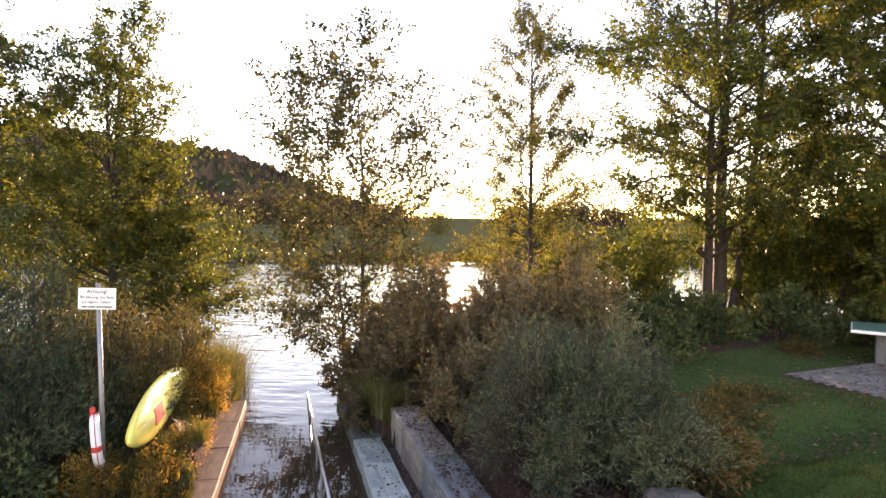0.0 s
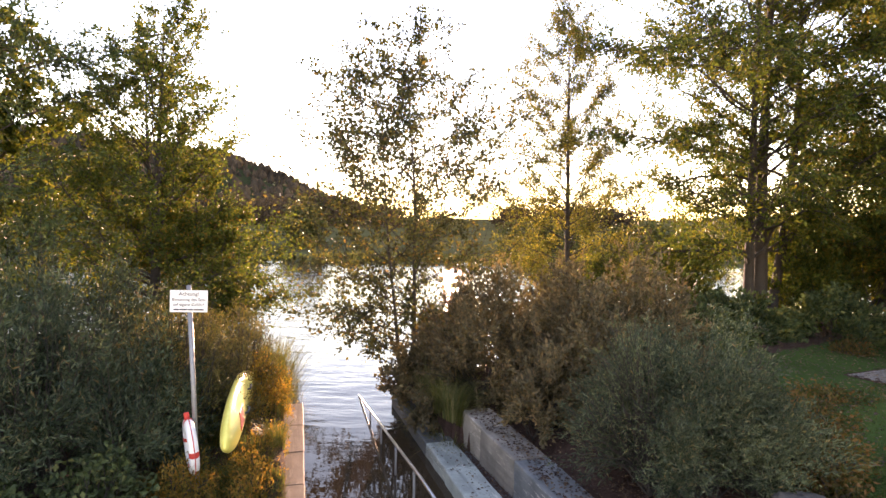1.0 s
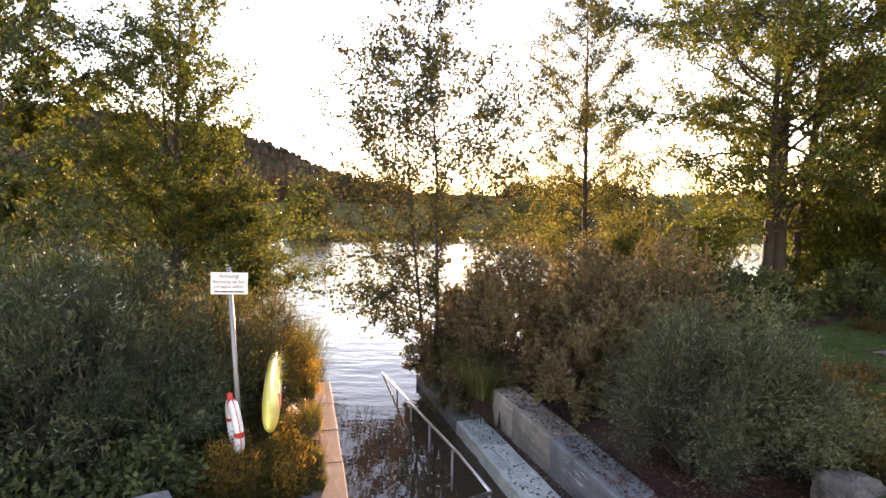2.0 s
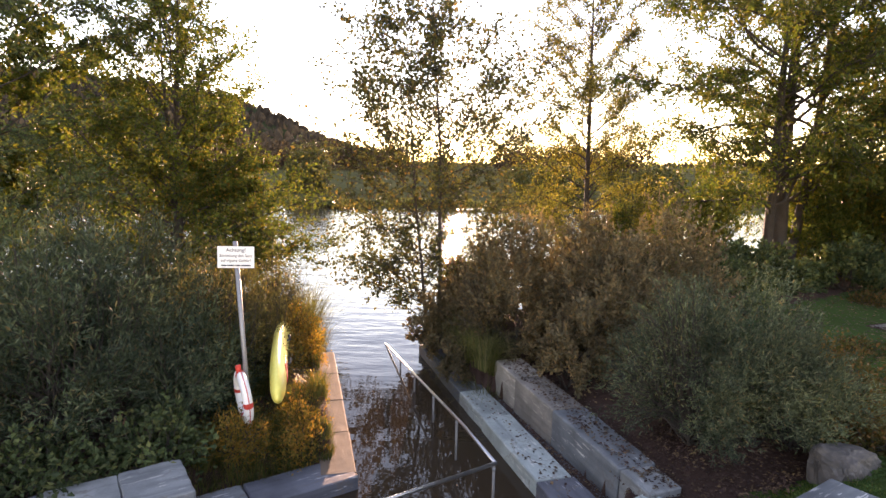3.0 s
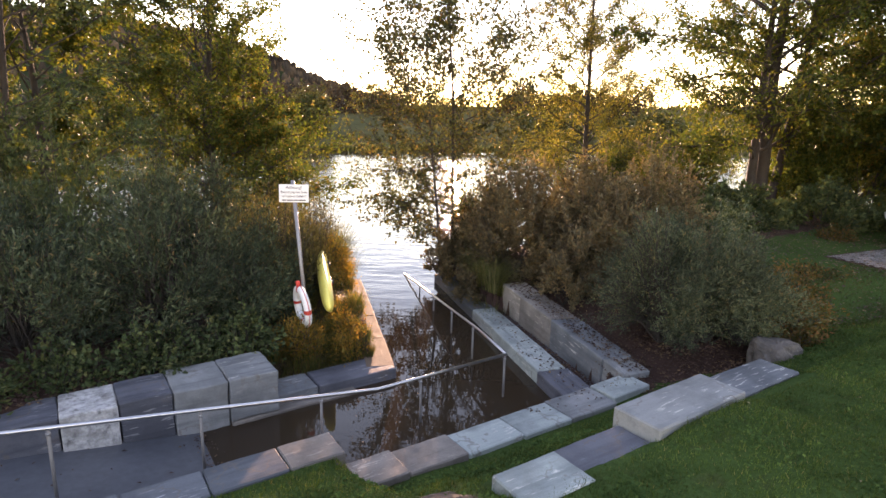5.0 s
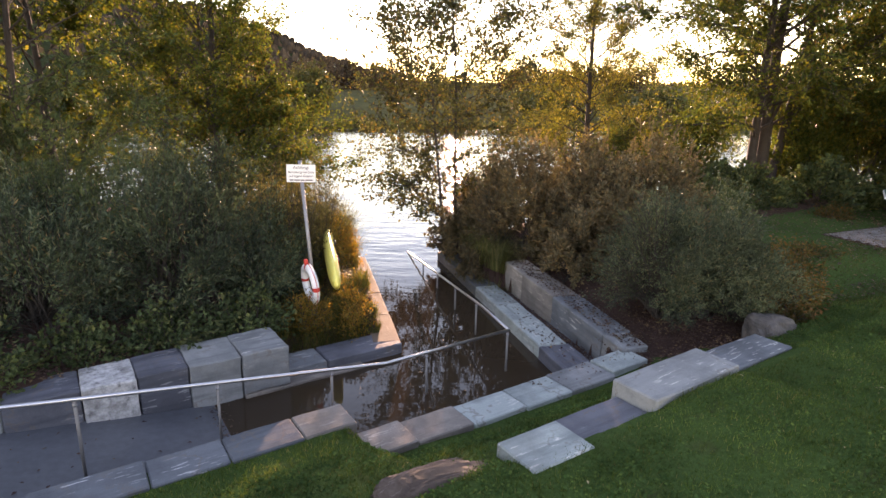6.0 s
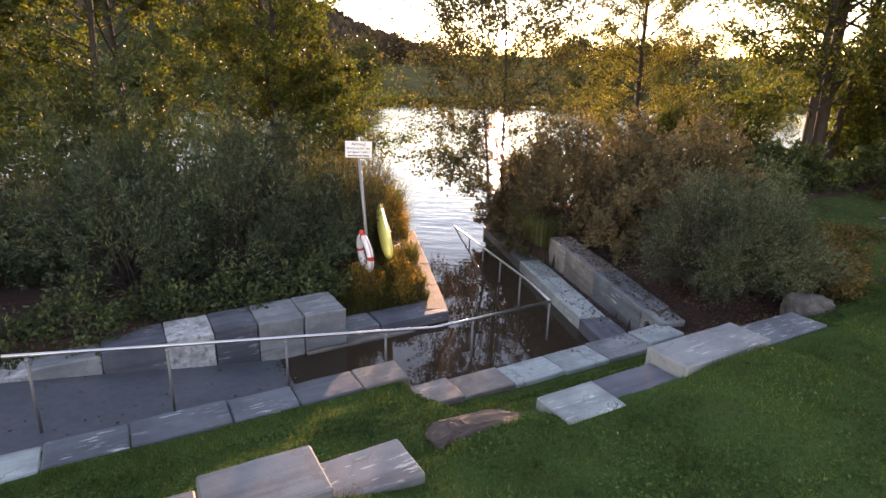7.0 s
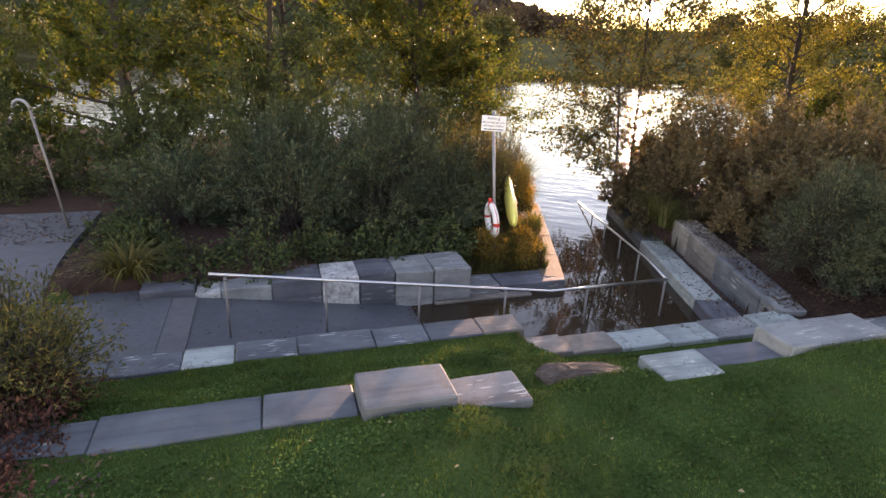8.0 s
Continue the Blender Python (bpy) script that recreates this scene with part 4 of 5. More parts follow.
    for e, pts in enumerate(ends):
        a, c = starts[e], starts[e + 1]
        if c > a:
            f = g[a:c] * (len(pts) - 1)
            j = np.minimum(f.astype(int), len(pts) - 2)
            P[a:c] = pts[j] + (pts[j + 1] - pts[j]) * (f - j)[:, None]
            D[a:c] = pts[j + 1] - pts[j]
    D = D / (np.linalg.norm(D, axis=1, keepdims=True) + 1e-9) + rng.normal(size=(leaf_n, 3)) * 0.9 - np.array([0, 0, 0.25])
    P += rng.normal(size=(leaf_n, 3)) * 0.075
    root = tagged(new(category), label, category)
    root.location = base
    shift = np.array(base)
    under(new("trunk", tubes_mesh("trunk", [(p - shift, r) for p, r in lines], BARK, 6)), root)
    under(new("crown", leaves_mesh("crown", P - shift, D, leaf[0], leaf[1], mat, rng)), root)
    return root


def bush(label, blobs, leaf_n, leaf, mat, seed, upright=0.8, category="bush", stem_n=140, lumps=0):
    """A shrub: stems fanning from the ground under each blob (x, y, ground, rx, ry, height), leaves along the shoots.
    With lumps, each blob breaks up into that many leafy boughs with darker hollows between them."""
    rng = np.random.default_rng(seed)
    lines, P, D = [], [], []
    vol = np.array([b[3] * b[4] + (b[3] + b[4]) * b[5] for b in blobs])
    for (x, y, z, rx, ry, h), share in zip(blobs, vol / vol.sum()):
        n_shoots = max(12, int(stem_n * share))
        per = max(8, int(leaf_n * share / n_shoots))
        boughs = []
        for k in range(lumps):
            a, e = k * 2.4 + rng.uniform(-0.4, 0.4), math.asin(min(1.0, (k + rng.uniform(0.1, 0.9)) / lumps))
            q = rng.uniform(0.55, 0.8)
            boughs.append((np.array([x + rx * q * math.cos(a) * math.cos(e), y + ry * q * math.sin(a) * math.cos(e), z + h * q * (0.12 + 0.88 * math.sin(e))]), rng.uniform(0.3, 0.5)))
        for n in range(n_shoots):
            foot = np.array([x + 0.45 * rx * rng.uniform(-0.7, 0.7), y + 0.45 * ry * rng.uniform(-0.7, 0.7), z - 0.1])
            if boughs:
                c, size = boughs[n % lumps]
                d = rng.normal(size=3) + (c - np.array([x, y, z])) / np.array([rx, ry, h]) * 0.9 + np.array([0, 0, 0.35])
                d /= np.linalg.norm(d)
                tip = c + d * np.array([rx, ry, 0.75 * h]) * size * rng.uniform(0.55, 1.15)
                tip[2] = max(tip[2], z + 0.03)
                mid = c * 0.8 + foot * 0.2
                f = 1 - rng.uniform(0, 1, per) ** 1.3 * 0.5
            else:
                a, e = rng.uniform(0, math.tau), math.asin(rng.uniform(0.02, 1.0))
                k = rng.uniform(0.74, 1.02) + 0.22 * rng.random() ** 5 + 0.12 * math.sin(a * 3 + x) * math.cos(e * 4)
                tip = np.array([x + rx * k * math.cos(a) * math.cos(e), y + ry * k * math.sin(a) * math.cos(e), z + h * k * math.sin(e)])
                foot = np.array([x + 0.45 * rx * math.cos(a) * rng.uniform(0, 1), y + 0.45 * ry * math.sin(a) * rng.uniform(0, 1), z - 0.1])
                mid = foot * 0.45 + tip * 0.55 + np.array([0, 0, 0.12 * h * rng.uniform(0.4, 1.3)])
                f = 1 - rng.uniform(0, 1, per) ** 1.6 * 0.75
            s = np.linspace(0, 1, 7)[:, None]
            pts = foot * (1 - s) ** 2 + mid * 2 * s * (1 - s) + tip * s ** 2 + rng.normal(size=(7, 3)) * 0.02
            if not boughs or n % 4 == 0:
                lines.append((pts, np.linspace(0.012, 0.003, 7)))
            i = np.minimum((f * 6).astype(int), 5)
            q = pts[i] + (pts[i + 1] - pts[i]) * (f * 6 - i)[:, None]
            d = pts[i + 1] - pts[i]
            d = d / np.linalg.norm(d, axis=1, keepdims=True)
            spread = rng.normal(size=(per, 3))
            if boughs:
                P.append(q + spread * 0.022)
                D.append(d * upright + rng.normal(size=(per, 3)) * 0.5)
            else:
                P.append(q + spread * 0.13 * min(rx, 1.2) * (1.15 - f)[:, None] + spread * 0.05)
                D.append(d * upright + rng.normal(size=(per, 3)) * 0.6)
    P, D = np.concatenate(P), np.concatenate(D)
    root = tagged(new(category), label, category)
    shift = np.array([blobs[0][0], blobs[0][1], blobs[0][2]])
    root.location = shift
    tagged(under(new("stem", tubes_mesh("stem", [(p - shift, r) for p, r in lines], BARK, 4)), root), kind="stuff")
    under(new("foliage", leaves_mesh("foliage", P - shift, D, leaf[0], leaf[1], mat, rng)), root)
    return root


# trees
tree("young alder with thin dark leaves standing at the water's edge", (-2.98, 13.3, 0.15), 8.5, 0.065, [(0.05, 1.1), (0.2, 1.7), (0.35, 2.2), (0.5, 2.3), (0.65, 2.0), (0.8, 1.45), (0.9, 0.95), (1, 0.35)], 56, 20000, (0.1, 0.07), ALDER_THIN, 11,
     low=((0.16, 3.1, 2.6, 0.15), (0.18, 3.0, 2.7, 0.2), (0.21, 2.9, 2.6, 0.1), (0.24, 3.4, 2.7, 0.15), (0.26, 3.3, 2.5, 0.05), (0.3, 3.1, 2.6, 0.2), (0.22, 2.7, 2.3, 0.25)), stems=2, rise=(0.3, 1.0), first=0.1, twigs=13, gap=0.3)
tree("slender tree with sparse golden autumn leaves", (1.45, 18.8, 0.3), 11.0, 0.12, [(0.1, 2.3), (0.3, 2.5), (0.5, 2.2), (0.7, 1.7), (0.9, 0.9), (1, 0.3)], 76, 50000, (0.078, 0.046), GOLD, 12, rise=(0.2, 1.2), first=0.1, droop=0.02, lean=(-0.06, 0), twigs=22)
tree("broad alder with yellow-green leaves overhanging the lake", (-10.1, 15.0, 0.4), 9.3, 0.15, [(0.05, 3.3), (0.3, 3.2), (0.5, 2.3), (0.7, 1.7), (0.85, 1.1), (1, 0.4)], 46, 38000, (0.1, 0.07), ASH, 13, stems=2, rise=(0.15, 1.3), first=0.05, twigs=13)
tree("low-branched alder leaning out over the water", (-9.3, 15.6, 0.3), 5.0, 0.10, [(0.05, 2.1), (0.5, 1.8), (1, 0.8)], 30, 26000, (0.098, 0.07), ALDER, 18, stems=2, rise=(0.1, 0.9), first=0.05, twigs=10)
tree("leafy tree reaching over the bushes with long limbs", (-12.6, 10.6, 0.6), 10.2, 0.12, [(0.1, 2.6), (0.4, 3.6), (0.6, 4.4), (0.8, 3.2), (1, 1.2)], 36, 20000, (0.13, 0.055), SHRUB, 14, rise=(0.2, 0.8), first=0.1, droop=0.03, twigs=11)
tree("tall ash with several dark trunks beside the lawn", (6.9, 17.8, 1.0), 16.0, 0.22, [(0.1, 2.4), (0.3, 4.0), (0.6, 4.0), (0.85, 2.7), (1, 1.0)], 44, 92000, (0.148, 0.062), ASH, 15, stems=3, rise=(0.25, 1.05), first=0.17, twigs=17, droop=0.035, fork=0.9, gap=0.4, wob=0.17, lean=(0.03, 0.0))
tree("dense tall tree with drooping dark green foliage", (10.9, 16.4, 1.1), 15.5, 0.26, [(0.1, 3.2), (0.4, 3.8), (0.8, 2.8), (1, 1.0)], 48, 58000, (0.165, 0.074), ALDER, 16, rise=(0.1, 0.9), first=0.06, twigs=11, droop=0.03)
tree("tall dark tree closing the view beside the lawn", (13.5, 14.5, 1.1), 13.5, 0.2, [(0.1, 3.2), (0.5, 3.8), (1, 1.2)], 40, 46000, (0.17, 0.08), SHRUB, 20, rise=(0.1, 0.9), first=0.06, twigs=12, droop=0.03)
tree("tall leafy tree closing the bank behind the bushes", (-15.5, 8.5, 0.8), 8.2, 0.2, [(0.1, 3.2), (0.5, 3.2), (1, 1.2)], 30, 20000, (0.16, 0.09), ASH, 17, rise=(0.2, 0.9), first=0.06, twigs=10)
tree("round-crowned tree on the shore with golden leaves", (-14.8, 14.4, 0.6), 8.5, 0.18, [(0.1, 3.2), (0.5, 3.2), (1, 1.0)], 32, 22000, (0.16, 0.1), ASH, 19, rise=(0.2, 1.0), first=0.06, twigs=10)

# bushes
bush("large grey-green willow bush mass behind the stone wall", [(-7.3, 7.0, 0.5, 1.5, 1.45, 2.8), (-8.9, 6.0, 0.5, 1.6, 1.55, 2.6), (-11.0, 5.2, 0.6, 1.4, 1.4, 1.95), (-7.9, 8.7, 0.6, 1.8, 1.6, 3.0), (-9.9, 7.6, 0.6, 1.7, 1.5, 2.4), (-6.15, 7.35, 0.5, 0.85, 0.75, 1.75), (-6.0, 8.0, 0.5, 0.7, 0.7, 2.1)], 90000, (0.105, 0.025), WILLOW_GREEN, 21, stem_n=4000, lumps=13)
bush("sunlit shrub with long narrow leaves beside the sign", [(-6.1, 8.6, 0.5, 0.95, 1.1, 2.4), (-5.95, 10.4, 0.4, 0.8, 1.2, 2.2), (-5.55, 9.3, 0.4, 0.4, 0.7, 1.7)], 34000, (0.075, 0.016), REEDY, 28, stem_n=640)
bush("green nettles and brambles hanging over the wall", [(-6.0, 6.45, 0.5, 0.7, 0.5, 0.6), (-6.85, 5.75, 0.5, 0.7, 0.5, 0.65), (-7.75, 5.0, 0.5, 0.75, 0.55, 0.62), (-8.45, 4.15, 0.5, 0.75, 0.6, 0.75), (-9.15, 3.55, 0.5, 0.7, 0.55, 0.55), (-10.3, 3.6, 0.55, 0.7, 0.6, 0.6), (-10.9, 4.0, 0.6, 0.7, 0.6, 0.6), (-10.1, 3.0, 0.45, 0.55, 0.45, 0.3), (-9.4, 3.2, 0.45, 0.5, 0.35, 0.3)], 11500, (0.085, 0.058), SHRUB, 29, stem_n=420)
bush("low shady undergrowth at the edge of the path", [(-10.75, 3.25, 0.5, 0.55, 0.5, 0.35), (-10.9, 2.75, 0.45, 0.35, 0.35, 0.22), (-11.6, 3.9, 0.6, 0.5, 0.5, 0.4), (-14.2, 6.2, 0.6, 1.2, 0.8, 1.7), (-15.8, 5.0, 0.6, 1.3, 0.9, 1.6), (-12.9, 6.9, 0.6, 1.0, 0.8, 1.9), (-17.5, 4.0, 0.6, 1.4, 1.0, 1.7)], 18000, (0.075, 0.045), SHRUB, 39, stem_n=260)
bush("tall green shoots with long drooping leaves above the willows", [(-9.6, 8.3, 0.6, 1.3, 1.1, 3.1), (-10.9, 6.7, 0.6, 1.1, 1.1, 2.6), (-8.4, 7.2, 0.6, 0.9, 0.8, 2.95)], 15000, (0.12, 0.024), SHRUB, 38, stem_n=150)
bush("dense grey willow shrub beside the retaining wall", [(0.85, 7.3, 0.85, 1.35, 1.3, 2.05), (1.75, 7.0, 0.95, 0.9, 0.85, 1.3)], 70000, (0.068, 0.015), WILLOW, 22, stem_n=2200, lumps=16)
bush("low russet brambles at the foot of the willow shrub", [(2.5, 7.4, 1.0, 0.7, 0.7, 0.6), (2.75, 8.2, 1.0, 0.6, 0.6, 0.4), (2.3, 6.7, 0.95, 0.4, 0.4, 0.35), (3.5, 9.2, 1.0, 0.7, 0.6, 0.35), (4.3, 10.1, 1.0, 0.8, 0.5, 0.28), (7.4, 14.2, 1.05, 0.5, 0.4, 0.45)], 10000, (0.07, 0.045), RUSSET, 30, stem_n=420)
bush("dark brown-green shrub above the stone ledge", [(-1.3, 11.2, 0.4, 1.35, 1.5, 2.95), (0.2, 10.3, 0.7, 1.3, 1.4, 2.75), (-2.2, 12.8, 0.3, 0.85, 1.0, 2.4), (-0.5, 9.3, 0.65, 0.7, 0.9, 1.5), (1.6, 11.3, 0.8, 1.4, 1.4, 2.75), (0.3, 12.6, 0.6, 1.4, 1.2, 3.1), (-2.95, 12.4, 0.15, 0.65, 1.0, 1.6), (-2.45, 10.7, 0.1, 0.45, 0.8, 0.9), (-2.0, 13.6, 0.3, 1.0, 0.9, 2.2)], 92000, (0.1, 0.05), BROWN, 23, stem_n=3400, lumps=12)
bush("low hedge of mixed shrubs along the edge of the lawn", [(3.4, 13.3, 0.9, 1.4, 1.2, 1.6), (5.3, 15.3, 1.0, 1.5, 1.1, 1.6), (7.6, 15.6, 1.1, 1.5, 1.0, 1.5), (9.8, 15.2, 1.1, 1.5, 1.0, 1.4), (12.0, 14.8, 1.1, 1.5, 1.0, 1.5)], 34000, (0.12, 0.082), SHRUB, 24, stem_n=1300, lumps=9)
bush("golden autumn thicket on the bank behind the lawn", [(2.2, 17.0, 0.4, 1.5, 1.2, 3.7), (4.8, 18.3, 0.7, 1.6, 1.2, 4.2), (0.2, 15.4, 0.3, 1.2, 0.9, 1.9), (2.6, 14.8, 0.6, 1.2, 0.9, 1.7), (9.3, 19.4, 0.9, 1.8, 1.2, 5.2), (12.0, 19.0, 1.0, 2.0, 1.3, 6.0)], 56000, (0.105, 0.06), ASH, 25, stem_n=1600, lumps=9)
bush("dark shady thicket at the edge of the lawn", [(8.4, 18.2, 0.9, 1.5, 1.2, 4.8), (10.3, 17.8, 1.0, 1.8, 1.3, 6.0), (12.4, 17.0, 1.1, 2.0, 1.4, 6.4), (11.6, 15.6, 1.1, 1.7, 1.1, 4.0)], 56000, (0.125, 0.075), ASH, 34, stem_n=1600, lumps=12)
bush("weedy tuft of sunlit herbs at the jetty", [(-4.6, 7.5, 0.3, 0.36, 0.55, 0.5), (-4.45, 7.2, 0.25, 0.3, 0.3, 0.45), (-4.8, 8.6, 0.3, 0.24, 0.9, 0.45), (-5.4, 10.3, 0.35, 0.35, 1.1, 1.15), (-5.2, 6.9, 0.45, 0.5, 0.35, 0.5)], 20000, (0.055, 0.02), HERB, 26, stem_n=300)
bush("wispy shrub with yellowing leaves at the edge of the lawn", [(-7.5, -0.35, 1.1, 0.75, 0.75, 1.15), (-8.4, -0.6, 1.1, 0.9, 0.9, 1.45), (-7.7, -1.2, 1.15, 0.6, 0.6, 0.9)], 20000, (0.075, 0.017), OLIVE, 27, stem_n=300)
bush("low dark red ground cover beside the wispy shrub", [(-6.75, -0.95, 1.1, 0.42, 0.42, 0.34), (-7.0, -1.6, 1.15, 0.5, 0.5, 0.4), (-6.4, -1.5, 1.15, 0.35, 0.35, 0.25), (-7.2, -0.4, 1.1, 0.4, 0.4, 0.4)], 7000, (0.05, 0.028), DARKRED, 35, stem_n=200)


bush("shady understorey thicket below the trees", [(-14.0, 7.8, 0.7, 1.8, 1.4, 2.6), (-16.5, 5.8, 0.7, 1.9, 1.5, 2.6), (-12.0, 9.8, 0.6, 1.9, 1.5, 3.7), (-19.0, 4.5, 0.7, 2.0, 1.6, 2.6)], 28000, (0.13, 0.065), SHRUB, 33, stem_n=1100, lumps=11)


def grass_patch():
    rng = np.random.default_rng(31)
    n = 330000
    u, v = rng.uniform(-6.5, 9.5, n), -0.45 - rng.uniform(0, 1, n) ** 1.15 * 6.5
    ok = ~((v > -0.95) & (u > -0.1)) & ~((v < -1.95) & (v > -2.5) & ((u < -0.95) | ((u > 0.56) & (u < 5.2)))) & ~under_shrubs(u, v) & ~((u > 3.6) & (v > -0.7)) & ~((u < -0.0) & (v > -0.47))
    ok &= rng.random(n) < smooth(-6.7, -5.6, u) * smooth(9.5, 8.0, u) * smooth(-6.9, -5.4, v) + 0.1
    u, v = u[ok], v[ok]
    x, y = -3.92 + 0.8 * u - 0.6 * v, 3.90 + 0.6 * u + 0.8 * v
    P = np.stack([x, y, height(x, y) - 0.005], -1)
    D = rng.normal(size=P.shape) * 0.45 + np.array([0, 0, 1.0])
    n = len(P)
    S = np.cross(D, rng.normal(size=P.shape))
    S /= np.linalg.norm(S, axis=1, keepdims=True)
    L = (rng.uniform(0.012, 0.032, n) * (1 + 0.4 * wave(P[:, 0], P[:, 1], 6.0)) + 0.008)[:, None]
    V = np.stack([P - S * 0.004, P + S * 0.004, P + D * L], 1).reshape(-1, 3)
    tagged(new("grass", mesh_from("grass", V, np.arange(n * 3).reshape(-1, 3), BLADE)), "short green lawn grass around the stone seats", "grass", kind="stuff")


    rng = np.random.default_rng(32)
    n = 105000
    x, y = rng.uniform(1.5, 13, n), rng.uniform(3.5, 15.5, n)
    u, v = uv_of(x, y)
    ok = (x + 0.34 * (y - 6.5) > 2.6) & ~((u < 8.0) & (v > -2.6)) & ~under_shrubs(u, v) & (lake_distance(x, y) > 0.5)
    x, y = x[ok], y[ok]
    P = np.stack([x, y, height(x, y) - 0.005], -1)
    n = len(P)
    D = rng.normal(size=P.shape) * 0.4 + np.array([0, 0, 1.0])
    S = np.cross(D, rng.normal(size=P.shape))
    S /= np.linalg.norm(S, axis=1, keepdims=True)
    L = rng.uniform(0.02, 0.05, n)[:, None]
    V = np.stack([P - S * 0.006, P + S * 0.006, P + D * L], 1).reshape(-1, 3)
    tagged(new("grass", mesh_from("grass", V, np.arange(n * 3).reshape(-1, 3), SHADE_BLADE)), "short lawn grass stretching to the hedge", "grass", kind="stuff")


grass_patch()


def clover():
    """Clover and broad-leaved weeds in the lawn: small flat leaves in drifts."""
    rng = np.random.default_rng(36)
    n = 90000
    u, v = rng.uniform(-5.5, 8.0, n), -0.9 - rng.uniform(0, 1, n) ** 1.2 * 5.0
    x, y = -3.92 + 0.8 * u - 0.6 * v, 3.90 + 0.6 * u + 0.8 * v
    drift = 0.5 + 0.5 * wave(x, y, 2.3) + 0.35 * wave(x + 3, y - 1, 6.1)
    ok = (rng.random(n) < drift * 0.95) & ~((v < -1.9) & (v > -2.7) & ((u < -0.9) | ((u > 0.5) & (u < 5.25)))) & ~under_shrubs(u, v) & ~((v > -1.0) & (u > -0.1))
    x, y = x[ok], y[ok]
    n = len(x)
    P = np.stack([x, y, height(x, y) + rng.uniform(0.008, 0.035, n)], -1)
    a = rng.uniform(0, math.tau, n)
    D = np.stack([np.cos(a), np.sin(a), rng.normal(size=n) * 0.3], -1)
    S = np.stack([-np.sin(a), np.cos(a), rng.normal(size=n) * 0.3], -1)
    L = rng.uniform(0.008, 0.017, n)[:, None]
    V = np.stack([P - D * L, P + S * L, P + D * L, P - S * L], 1).reshape(-1, 3)
    tagged(new("clover", mesh_from("clover", V, np.arange(n * 4).reshape(-1, 4), CLOVER)), "clover and broad-leaved weeds growing in the lawn", "clover", kind="stuff")


clover()


def blades(label, places, n, length, width, mat, seed, name="reed", category="reeds", arch=0.5):
    """A tuft of long arching blades round each place (x, y, radius)."""
    rng = np.random.default_rng(seed)
    V, F, base = [], [], 0
    for k in range(n):
        x, y, r = places[k % len(places)]
        a, q = rng.uniform(0, math.tau), r * math.sqrt(rng.uniform(0, 1))
        px, py = x + q * math.cos(a), y + q * math.sin(a)
        p = np.array([px, py, float(max(height(px, py), -0.2)) - 0.03])
        lean = np.array([math.cos(a), math.sin(a), 0]) * rng.uniform(0.1, 1.0) * arch + rng.normal(size=3) * 0.12
        L = length * rng.uniform(0.55, 1.15)
        side = np.array([-math.sin(a), math.cos(a), 0]) * width * rng.uniform(0.6, 1.2)
        for i in range(5):
            s = i / 4
            c = p + np.array([0, 0, 1.0]) * L * (s - 0.45 * arch * s ** 3) + lean * L * s ** 2
            w = side * (1 - s ** 1.5) + 1e-4
            V += [c - w, c + w]
        F += [(base + 2 * i, base + 2 * i + 1, base + 2 * i + 3, base + 2 * i + 2) for i in range(4)]
        base += 10
    return tagged(new(name, mesh_from(name, V, F, mat)), label, category, kind="stuff")


blades("tuft of tall green waterside grass on the stone ledge", [(-2.05, 10.4, 0.3), (-2.2, 10.75, 0.3), (-2.5, 11.3, 0.3), (-1.95, 10.0, 0.2)], 1900, 0.95, 0.006, REED, 41, arch=0.95)
blades("reeds and tall grasses fringing the bank by the jetty", [(-5.75, 11.6, 0.4), (-5.9, 12.6, 0.5), (-6.3, 13.6, 0.6), (-5.6, 10.6, 0.3)], 1300, 1.5, 0.006, REED, 42, arch=0.7)
blades("yellowing clump of long drooping leaves beside the path", [(-9.75, 2.85, 0.3)], 200, 0.75, 0.02, LILY, 43, "grass_clump", "grass clump", 1.5)
blades("low grass and herbs on the slope behind the landing stones", [tuple(W(u, 3.0)[:2]) + (0.3,) for u in (0.3, 0.7, 1.1, 1.5, 1.9)] + [tuple(W(u, 3.4)[:2]) + (0.35,) for u in (0.4, 1.0, 1.6)], 4200, 0.26, 0.005, WEED, 45, "weeds", "weeds", 0.7)
edges = [(u, -2.52) for u in np.arange(-5.8, -2.5, 0.22)] + [(u, -2.71) for u in np.arange(-2.45, -0.95, 0.2)] + [(u, -2.56 + 0.05 * (u - 0.6)) for u in np.arange(0.6, 5.2, 0.22)]
edges += [(u, -1.93) for u in np.arange(-5.8, -2.5, 0.22)] + [(u, -0.5) for u in np.arange(-4.1, 0.0, 0.22)] + [(u, -0.95) for u in np.arange(0.1, 4.3, 0.22)] + [(u, -1.86) for u in np.arange(0.6, 5.0, 0.25)]
blades("ragged grass growing over the edges of the slabs", [tuple(W(u, v)[:2]) + (0.1,) for u, v in edges], 5200, 0.075, 0.0032, BLADE, 46, "grass", "grass", 0.7)
blades("rough grass and weeds on the bank beside the sign", [(-4.6, 7.2, 0.35), (-5.0, 6.95, 0.4), (-4.75, 7.9, 0.4), (-5.3, 7.3, 0.4), (-4.6, 8.7, 0.25), (-5.6, 6.9, 0.4), (-5.2, 10.4, 0.4), (-5.5, 8.3, 0.25)], 3600, 0.5, 0.005, WEED, 44, "weeds", "weeds", 0.8)


